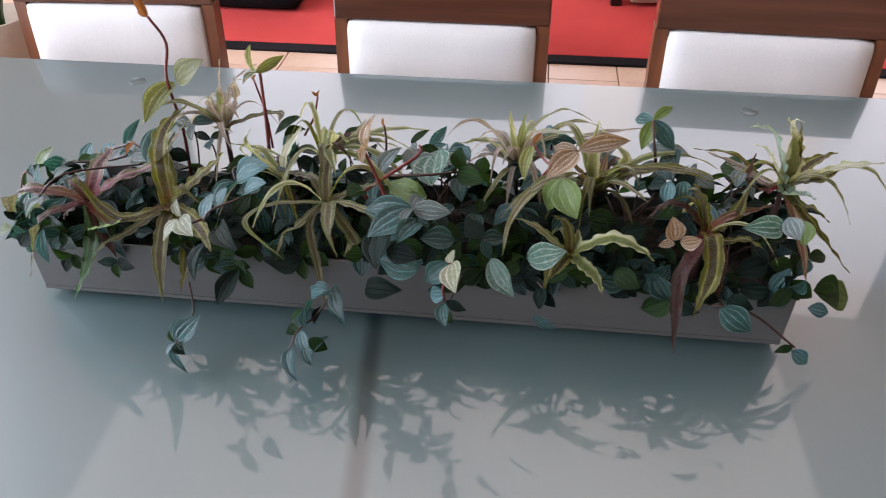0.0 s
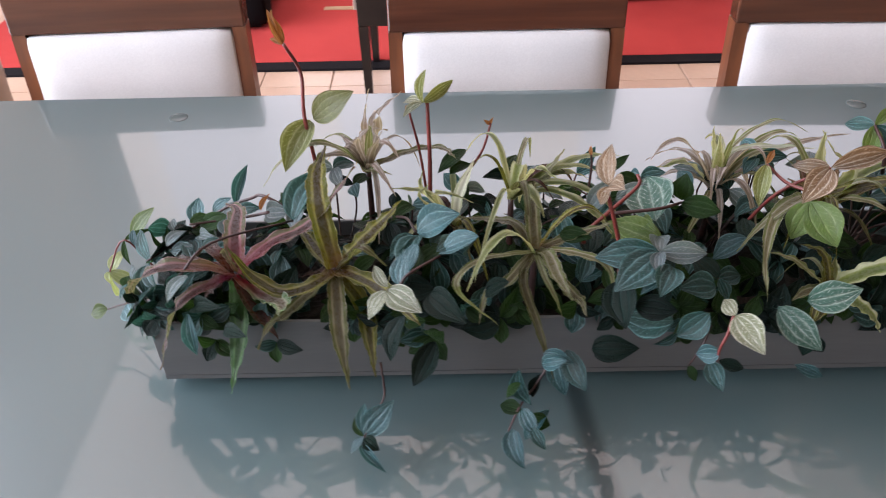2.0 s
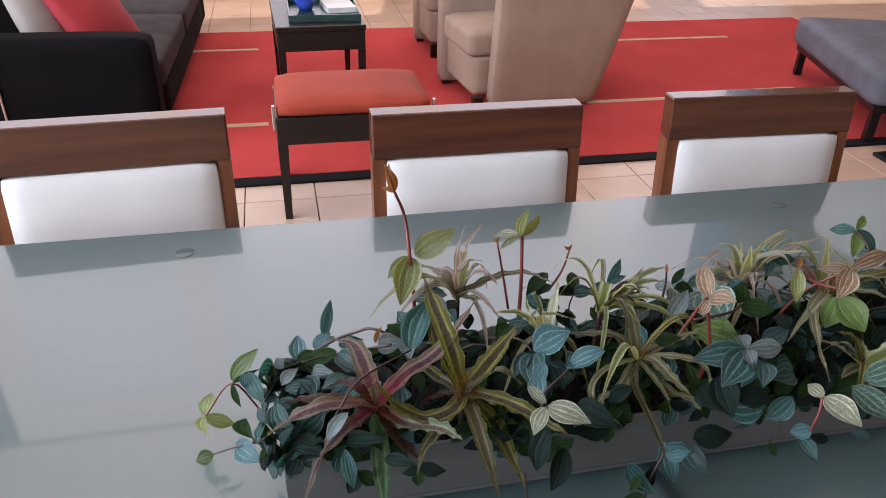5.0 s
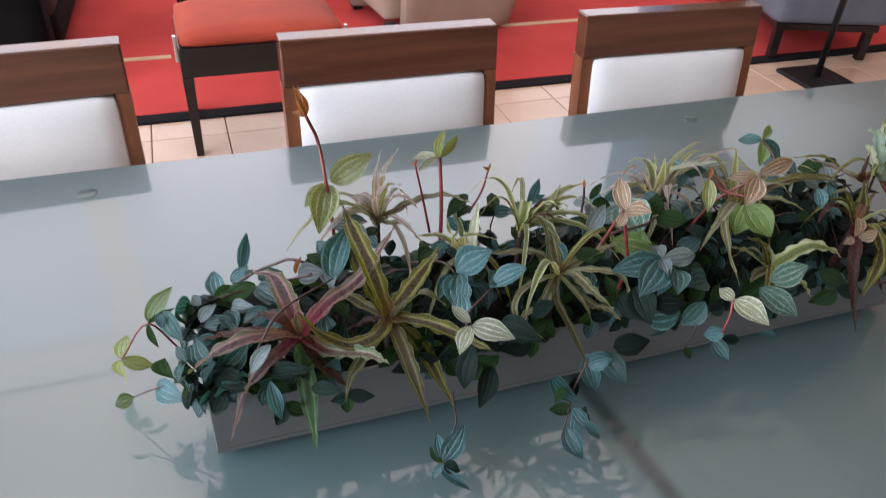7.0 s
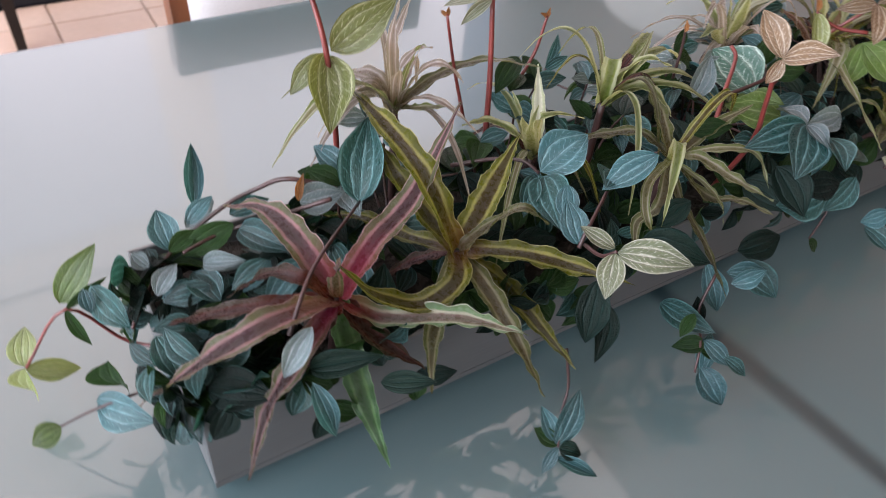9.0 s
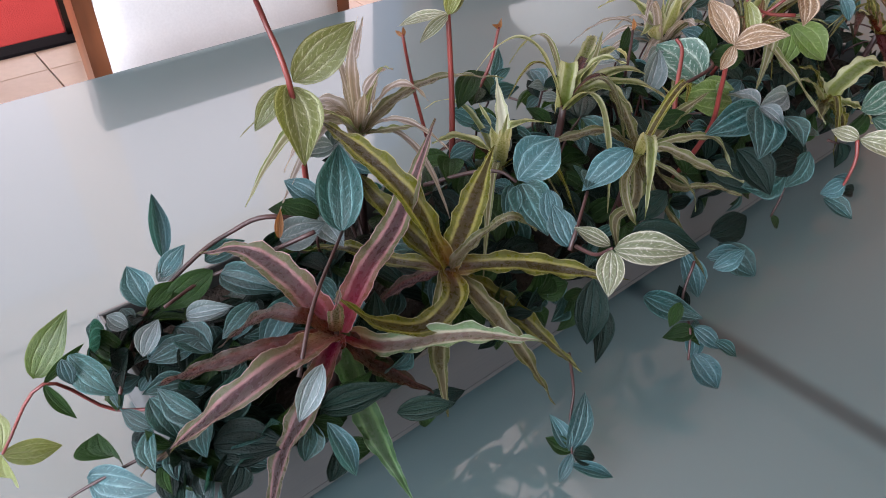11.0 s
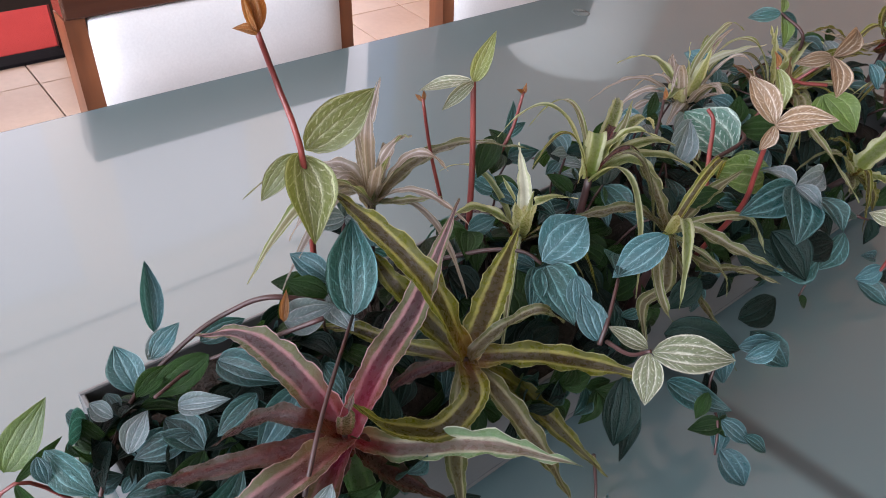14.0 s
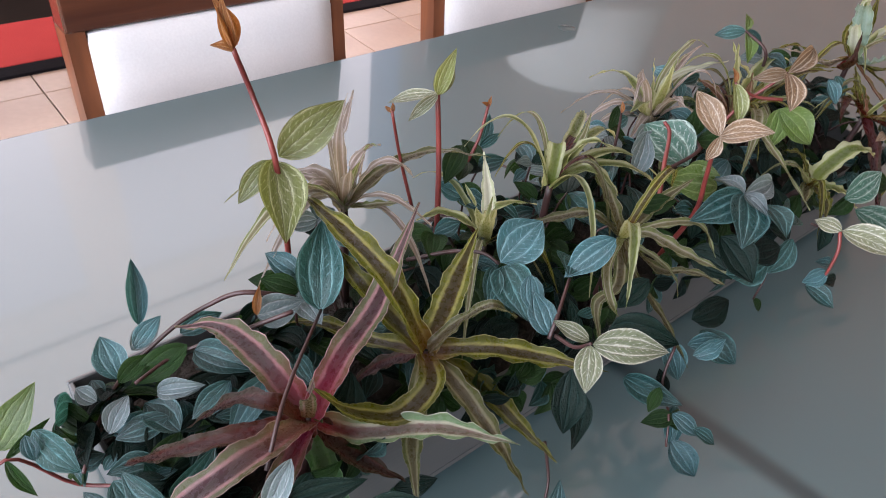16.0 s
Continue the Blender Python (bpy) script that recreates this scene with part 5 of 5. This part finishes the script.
# leaves over the near end of the planter
end_plant = next(o for o in scene.objects if o.name == "peperomia")
for i in range(16):
    node = Vector((RIM.uniform(-0.505, -0.475), RIM.uniform(0.0, 0.15), RIM.uniform(0.83, 0.872)))
    spin = RIM.uniform(0, 6.3)
    for k in range(3):
        th = spin + k * 2.1
        way = Vector((-0.5, math.cos(th), math.sin(th) - 0.3)).normalized()
        leaf(end_plant, RIM.choice((TEAL_SHADED, GREEN, TEAL, TEAL)), node, node + way * RIM.uniform(0.02, 0.036), RIM.uniform(0.5, 0.75), (-0.7, -0.35, 0.6))

# growth along the far side, seen over the middle
BACK = random.Random(11)
for plant in [o for o in scene.objects if o.name.startswith("peperomia") and -0.3 < o["x"] < 0.45]:
    for i in range(4):
        node = Vector((plant["x"] + BACK.uniform(-0.055, 0.055), BACK.uniform(0.1, 0.18), BACK.uniform(0.895, 0.94)))
        stem(plant, 0.0013, [(plant["x"], 0.1, 0.83), (node.x, node.y, node.z - 0.04), node])
        spin = BACK.uniform(0, 6.3)
        for k in range(3):
            th = spin + k * 2.1
            way = Vector((math.cos(th), math.sin(th), BACK.uniform(-0.5, 0.5))).normalized()
            leaf(plant, BACK.choice((TEAL_PALE, SILVERY, TEAL, GREEN, SILVERY, TEAL_SHADED)), node, node + way * BACK.uniform(0.024, 0.04), BACK.uniform(0.45, 0.7), (-0.4, -0.5, 0.75))

# filling growth between the leaves above, mostly near-black leaves that deepen the shade in the gaps
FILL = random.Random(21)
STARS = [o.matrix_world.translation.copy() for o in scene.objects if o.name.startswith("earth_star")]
# weighted to the shade-coloured teal so that the inside reads dark
SORTS = [TEAL_SHADED] * 9 + [TEAL] * 4 + [GREEN] * 5 + [TEAL_PALE]
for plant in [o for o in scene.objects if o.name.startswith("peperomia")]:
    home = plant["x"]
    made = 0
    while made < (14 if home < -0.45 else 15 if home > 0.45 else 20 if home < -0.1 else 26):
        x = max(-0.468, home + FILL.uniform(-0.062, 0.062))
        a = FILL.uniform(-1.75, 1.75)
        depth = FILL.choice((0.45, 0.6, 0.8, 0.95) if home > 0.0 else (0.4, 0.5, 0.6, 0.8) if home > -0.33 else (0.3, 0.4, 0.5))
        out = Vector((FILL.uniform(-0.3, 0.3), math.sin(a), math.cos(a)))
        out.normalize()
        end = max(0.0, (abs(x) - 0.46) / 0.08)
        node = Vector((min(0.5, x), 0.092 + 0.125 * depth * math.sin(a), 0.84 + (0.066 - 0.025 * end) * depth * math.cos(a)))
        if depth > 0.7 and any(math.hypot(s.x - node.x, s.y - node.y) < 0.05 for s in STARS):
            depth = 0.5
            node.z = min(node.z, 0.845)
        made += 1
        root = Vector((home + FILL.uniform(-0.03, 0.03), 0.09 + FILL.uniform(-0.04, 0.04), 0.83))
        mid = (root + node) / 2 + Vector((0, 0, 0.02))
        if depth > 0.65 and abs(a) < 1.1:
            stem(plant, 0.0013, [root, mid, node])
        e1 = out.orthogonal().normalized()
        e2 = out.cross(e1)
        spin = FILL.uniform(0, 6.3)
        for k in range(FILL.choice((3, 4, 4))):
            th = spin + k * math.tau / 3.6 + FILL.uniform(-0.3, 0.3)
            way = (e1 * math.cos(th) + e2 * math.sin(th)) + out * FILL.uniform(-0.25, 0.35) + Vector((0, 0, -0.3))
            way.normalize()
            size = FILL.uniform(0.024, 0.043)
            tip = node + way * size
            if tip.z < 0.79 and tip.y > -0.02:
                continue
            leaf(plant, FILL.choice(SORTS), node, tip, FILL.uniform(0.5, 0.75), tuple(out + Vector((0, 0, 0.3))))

# ---- beyond the table: rug, stool, tables, seats ----
rug = thing("rug", pose(0, 0, 0), "large red rug with a black border and pale stripes", "rug")
part("field", box(-2.4, 2.53, -0.008, 3.85, 5.05, 0.012, 0.003), RED_RUG, rug)
part("border", box(-2.4, 2.45, -0.008, 3.85, 2.528, 0.011, 0.003), RUG_BORDER, rug, "black woven border")
for x0, x1, y in ((-1.02, -0.59, 4.57), (-0.78, -0.54, 3.17), (1.27, 2.12, 3.26), (2.11, 2.69, 3.33), (1.94, 2.92, 4.52), (0.71, 1.00, 4.56), (-0.51, 0.23, 3.76)):
    part("stripe", box(x0, y - 0.022, 0.012, x1, y + 0.022, 0.0145), RUG_STRIPE, rug, "pale woven stripe")


def stool(m, name, label, w, d, h, seat, seat_label):
    st = thing(name, m, label, "stool" if seat else "table")
    t = 0.04
    a = 0.11 if seat else 0.1
    for sx in (-1, 1):
        for sy in (-1, 1):
            bm = box(sx * w / 2, sy * d / 2, 0, sx * (w / 2 - t), sy * (d / 2 - t), h - a)
            for v in bm.verts:
                if v.co.z < 0.01:
                    v.co.x += (sx * (w / 2 - t / 2) - v.co.x) * 0.3
                    v.co.y += (sy * (d / 2 - t / 2) - v.co.y) * 0.3
            part("leg", bm, BLACK_WOOD, st)
    part("apron", box(-w / 2, -d / 2, h - a, w / 2, d / 2, h, 0.004), BLACK_WOOD, st)
    if seat:
        part("cushion", cushion(-w / 2 + 0.004, -d / 2 + 0.004, h - 0.004, w / 2 - 0.004, d / 2 - 0.004, h + 0.05, 0.018, 2, 0.025), RED_CUSHION, st, seat_label, True)
        for sx in (-1, 1):
            part("end_plate", box(sx * w / 2, -d / 2 + 0.01, h - 0.05, sx * (w / 2 + 0.012), -d / 2 + 0.03, h + 0.045, 0.002), STEEL, st, "bright metal end plate")
    else:
        part("top", box(-w / 2 - 0.005, -d / 2 - 0.005, h, w / 2 + 0.005, d / 2 + 0.005, h + 0.03, 0.006), BLACK_WOOD, st, "glossy black top")
    return st


stool(pose(-0.185, 2.33, 0, 0, 0, 0), "stool", "black wooden stool with a rust-red upholstered seat", 0.61, 0.42, 0.435, True, "rust-red velvet seat cushion")
stool(pose(-0.24, 3.66, 0.012, 0, 0, 2), "coffee_table", "low black wooden coffee table on the red rug", 0.46, 0.66, 0.43, False, "")
tray = thing("tray", pose(-0.2, 3.62, 0.472), "dark green tray lying on the coffee table", "tray")
bm = box(-0.19, -0.2, 0, 0.19, 0.2, 0.008)
for s in (-1, 1):
    box(s * 0.19, -0.2, 0.008, s * 0.182, 0.2, 0.035, bm=bm)
    box(-0.182, s * 0.2, 0.008, 0.182, s * 0.192, 0.035, bm=bm)
part("body", bm, two_tone("green_lacquer", (0.02, 0.05, 0.05), (0.03, 0.065, 0.06), 8, 0.25), tray)
BLUE = two_tone("cobalt_glaze", (0.03, 0.07, 0.5), (0.06, 0.12, 0.6), 8, 0.15)
PAPER = two_tone("pale_paper", (0.6, 0.62, 0.62), (0.68, 0.7, 0.7), 9, 0.6)


def lathe(profile, sides=20):
    bm = bmesh.new()
    rings = [[bm.verts.new((r * math.cos(k * math.tau / sides), r * math.sin(k * math.tau / sides), z)) for k in range(sides)] for r, z in profile]
    for a, b in zip(rings, rings[1:]):
        for k in range(sides):
            bm.faces.new((a[k], a[(k + 1) % sides], b[(k + 1) % sides], b[k]))
    bm.faces.new(rings[0][::-1])
    bm.faces.new(rings[-1])
    return bm


vase = thing("vase", pose(-0.29, 3.66, 0.48), "small cobalt blue glazed vase on the tray", "vase")
part("body", lathe([(0.035, 0), (0.06, 0.05), (0.065, 0.1), (0.04, 0.16), (0.028, 0.2), (0.036, 0.23)]), BLUE, vase, smooth=True)
book = thing("book", pose(-0.11, 3.67, 0.481, 0, 0, 8), "pale paper-bound book lying on the tray", "book")
part("cover", box(-0.08, -0.11, 0, 0.08, 0.11, 0.03, 0.002), PAPER, book)


def sofa(m):
    so = thing("sofa", m, "charcoal fabric sofa with deep cushions beside the rug", "sofa")
    part("base", cushion(-0.95, 0.2, 0.1, 0.0, 2.75, 0.3, 0.004, 2, 0.02), SOFA_DARK, so, smooth=True)
    part("arm", cushion(-1.0, 0.0, 0.02, 0.0, 0.22, 0.64, 0.012, 2, 0.045, 12), SOFA_DARK, so, "near-black upholstered arm", True)
    part("arm", cushion(-1.0, 2.72, 0.08, 0.0, 2.94, 0.6, 0.012, 2, 0.045, 12), SOFA_DARK, so, "near-black upholstered arm", True)
    part("backrest", cushion(-1.1, 0.0, 0.08, -0.86, 2.94, 0.8, 0.01, 0, 0.05, 12), SOFA_DARK, so, smooth=True)
    for y in (0.23, 1.47):
        part("seat_cushion", cushion(-0.86, y, 0.3, 0.01, y + 1.23, 0.47, 0.02, 2, 0.04, 12), SOFA_GREY, so, "grey-brown seat cushion", True)
    part("trim", tube([(-0.72, -0.006, 0.02), (-0.72, -0.012, 0.55), (-0.74, 0.05, 0.655), (-0.75, 0.2, 0.657)], 0.006), TAN, so, "pale piping strap")
    for x in (-0.9, -0.08):
        for y in (0.1, 2.84):
            part("foot", box(x - 0.03, y - 0.03, 0, x + 0.03, y + 0.03, 0.085, 0.004), BLACK_WOOD, so)
    return so


sofa(pose(-1.016, 2.882, 0.012, 0, 0, -1.5) @ Matrix.Diagonal((0.92, 0.78, 0.83, 1)))
RED_PILLOW = two_tone("red_pillow", (0.42, 0.03, 0.04), (0.34, 0.02, 0.03), 6, 0.8, 0.3, 220, dist=0.001)
GREY_PILLOW = two_tone("grey_pillow", (0.33, 0.3, 0.29), (0.4, 0.37, 0.35), 6, 0.85, 0.3, 220, dist=0.001)


def pillow(m, material, label):
    pi = thing("pillow", m, label, "pillow", "pillows on the sofa")
    bm = bmesh.new()
    bmesh.ops.create_grid(bm, x_segments=16, y_segments=16, size=1.0)
    other = bmesh.new()
    for s in (-1, 1):
        vs = {}
        for v in bm.verts:
            w = (1 - v.co.x ** 2) * (1 - v.co.y ** 2)
            k = 0.22 * (0.9 + 0.1 * max(abs(v.co.x), abs(v.co.y)))
            vs[v] = other.verts.new((v.co.x * k, v.co.y * k, s * (0.085 * w ** 0.55)))
        for f in bm.faces:
            other.faces.new([vs[v] for v in (f.verts if s > 0 else reversed(f.verts))])
    bm.free()
    bmesh.ops.remove_doubles(other, verts=other.verts, dist=1e-4)
    part("cover", other, material, pi, smooth=True)
    return pi


pillow(pose(-1.5, 3.28, 0.58, 62, 8, 62), GREY_PILLOW, "grey pillow leaning on the sofa backrest")
pillow(pose(-1.32, 3.33, 0.55, 55, 0, 66), RED_PILLOW, "red pillow propped against a grey pillow")


def armchair(m):
    ar = thing("armchair", m, "square tan fabric armchair standing on the red rug", "armchair", "armchairs on the rug")
    w = 0.76

    def slab(name, x0, y0, z0, x1, y1, z1, lean=0.0):
        bm = cushion(x0, y0, z0, x1, y1, z1, 0.006, 0, 0.02, 12)
        for v in bm.verts:
            v.co.x += lean * (v.co.z - z0) * v.co.x / w
        return part(name, bm, TAN, ar, smooth=True)
    slab("arm", 0.12, 0.0, 0.02, w + 0.06, 0.11, 0.74, 0.3)
    slab("arm", 0.0, 0.69, 0.02, w + 0.06, 0.8, 0.66, 0.3)
    slab("backrest", w - 0.09, 0.11, 0.09, w + 0.05, 0.69, 0.8, 0.3)
    part("base", cushion(0.03, 0.11, 0.09, w - 0.09, 0.69, 0.3, 0.004, 2, 0.015), TAN, ar, smooth=True)
    part("seat_cushion", cushion(0.0, 0.115, 0.3, w - 0.08, 0.685, 0.44, 0.02, 2, 0.035, 12), TAN, ar, "tan seat cushion", True)
    for x in (0.05, w - 0.05):
        for y in (0.06, 0.74):
            part("foot", box(x - 0.03, y - 0.03, 0, x + 0.03, y + 0.03, 0.095, 0.003), BLACK_WOOD, ar)
    return ar


chair_a = armchair(pose(0.55, 3.13, 0.012, 0, 0, 6) @ Matrix.Diagonal((0.91, 0.8, 0.98, 1)))
copy_thing(chair_a, pose(0.53, 4.22, 0.012, 0, 0, 3) @ Matrix.Diagonal((0.9, 0.75, 0.98, 1)))


def daybed(m):
    da = thing("daybed", m, "slate grey upholstered daybed on black legs", "daybed")
    part("mattress", cushion(0, 0, 0.22, 1.45, 0.72, 0.42, 0.015, 2, 0.05, 14), BENCH_GREY, da, "smooth slate grey upholstery", True)
    part("frame", box(0.04, 0.04, 0.18, 1.41, 0.68, 0.221, 0.004), BLACK_WOOD, da)
    for x in (0.08, 1.37):
        for y in (0.08, 0.64):
            part("leg", box(x - 0.025, y - 0.025, 0, x + 0.025, y + 0.025, 0.181, 0.003), BLACK_WOOD, da)
    return da


daybed(pose(2.84, 3.68, 0.012, 0, 0, -107) @ Matrix.Scale(0.88, 4))

# floor lamp on a dark square foot
fl = thing("floor_lamp", pose(2.6, 2.2, 0), "floor lamp with a square dark foot and a pale drum shade", "lamp")
part("foot", box(-0.14, -0.14, 0, 0.14, 0.14, 0.02, 0.004), METAL_DARK, fl, "dark square metal foot")
part("pole", tube([(0, 0, 0.02), (0, 0, 1.9)], 0.016, 12), METAL_DARK, fl, smooth=True)
bm = bmesh.new()
prof = [(0.45, 1.42), (0.36, 1.9)]
for k in range(32):
    a0, a1 = k * math.tau / 32, (k + 1) * math.tau / 32
    q = [bm.verts.new((r * math.cos(a), r * math.sin(a), z)) for a, (r, z) in ((a0, prof[0]), (a1, prof[0]), (a1, prof[1]), (a0, prof[1]))]
    bm.faces.new(q)
bmesh.ops.remove_doubles(bm, verts=bm.verts, dist=1e-4)
bmesh.ops.solidify(bm, geom=bm.faces[:], thickness=0.004)
part("shade", bm, SHADE, fl, "pale linen drum shade", True)

# low cabinets and chairs at the windows, far behind
cab = thing("sideboard", pose(-0.3, 6.6, 0), "long low pale wooden sideboard below the windows", "sideboard")
PALE_WOOD = two_tone("pale_wood", (0.4, 0.25, 0.14), (0.48, 0.32, 0.19), 3, 0.5, 0.1, 40, (0.3, 3, 3))
part("body", box(-1.1, -0.2, 0.08, 1.3, 0.2, 0.75, 0.005), PALE_WOOD, cab)
part("plinth", box(-1.05, -0.16, 0, 1.25, 0.18, 0.08), BLACK_WOOD, cab)
for x in (-1.09, -0.29, 0.51):
    part("door", box(x, -0.216, 0.1, x + 0.78, -0.2, 0.73, 0.002), PALE_WOOD, cab)
planter_pot = thing("plant_pot", pose(-1.64, 1.53, 0), "pale stone pot with tall green leaves beside the table", "plant")
part("pot", lathe([(0.08, 0), (0.1, 0.2), (0.115, 0.42), (0.12, 0.5), (0.108, 0.5), (0.095, 0.46)]), PLASTER, planter_pot, "pale stone pot", True)
for k in range(12):
    a = k * 2.4
    bm = bmesh.new()
    rows = []
    L, tilt = 0.35 + 0.04 * (k % 4), 0.25 + 0.05 * (k % 5)
    for i in range(9):
        u = i / 8
        r, z = 0.03 + tilt * u * u * 0.6, 0.45 + L * u * (1 - 0.25 * u)
        hw = 0.022 * math.sin(math.pi * (0.1 + 0.9 * u)) + 0.002
        c, s = math.cos(a), math.sin(a)
        rows.append([bm.verts.new((r * c - e * s * hw, r * s + e * c * hw, z + 0.006 * e * e)) for e in (-1, 0, 1)])
    for p, q in zip(rows, rows[1:]):
        for j in range(2):
            bm.faces.new((p[j], q[j], q[j + 1], p[j + 1]))
    part("frond", bm, GREEN, planter_pot, "", True)

# spacer discs between the glass and its frame
for x in (-0.659, 0.585):
    disc = part("spacer", lathe([(0.014, 0.0), (0.017, 0.0003), (0.017, 0.0006), (0.016, 0.0009)]), two_tone("dull_spacer", (0.06, 0.085, 0.085), (0.075, 0.1, 0.1), 30, 0.2), table, "small pale round spacer", True)
    disc.location = (x, 0.65, TZ)

# ---- floor tiles ----
tile = mesh_of("tile", box(-0.148, -0.148, -0.012, 0.148, 0.148, 0, 0.002, 1), FLOOR_TILE)
floor = bpy.data.objects["floor"]
rest = bmesh.new()
count = 0
for i in range(-16, 22):
    for j in range(-15, 26):
        x, y = 0.3 * i + 0.1, 0.3 * j + 0.05
        if -1.6 < x < 3.4 and 1.2 < y < 2.6:
            ob = new("tile", tile)
            ob.parent = floor
            ob.matrix_basis = pose(x, y, 0)
            count += 1
        elif X0 < x < X1 and Y0 < y < Y1:
            ring = [[rest.verts.new((x + a, y + b, z)) for a, b in ((-0.148, -0.148), (0.148, -0.148), (0.148, 0.148), (-0.148, 0.148))] for z in (-0.011, 0.0)]
            rest.faces.new(ring[1])
            for k in range(4):
                rest.faces.new((ring[0][k], ring[0][(k + 1) % 4], ring[1][(k + 1) % 4], ring[1][k]))
far = part("tile", rest, FLOOR_TILE, floor)
far["kind"] = "stuff"

# a thin sprig hangs over the planter's front below the cream leaves
stem(cream_plant, 0.0016, [(0.084, -0.099, 0.929), (0.080, -0.106, 0.915), (0.076, -0.108, 0.897), (0.078, -0.106, 0.880)], "thin red stem")
leaf(cream_plant, TEAL_PALE, (0.078, -0.107, 0.892), (0.060, -0.098, 0.880), 0.8, (-0.3, -0.8, 0.5))
leaf(cream_plant, TEAL, (0.076, -0.097, 0.868), (0.080, -0.127, 0.862), 0.6, (-0.4, -0.5, 0.75))
leaf(cream_plant, TEAL, (0.077, -0.068, 0.903), (0.051, -0.070, 0.874), 0.68, (-0.2, -0.85, 0.45))
leaf(cream_plant, TEAL_SHADED, (0.079, -0.106, 0.880), (0.102, -0.112, 0.874), 0.5, (-0.3, -0.7, 0.6))
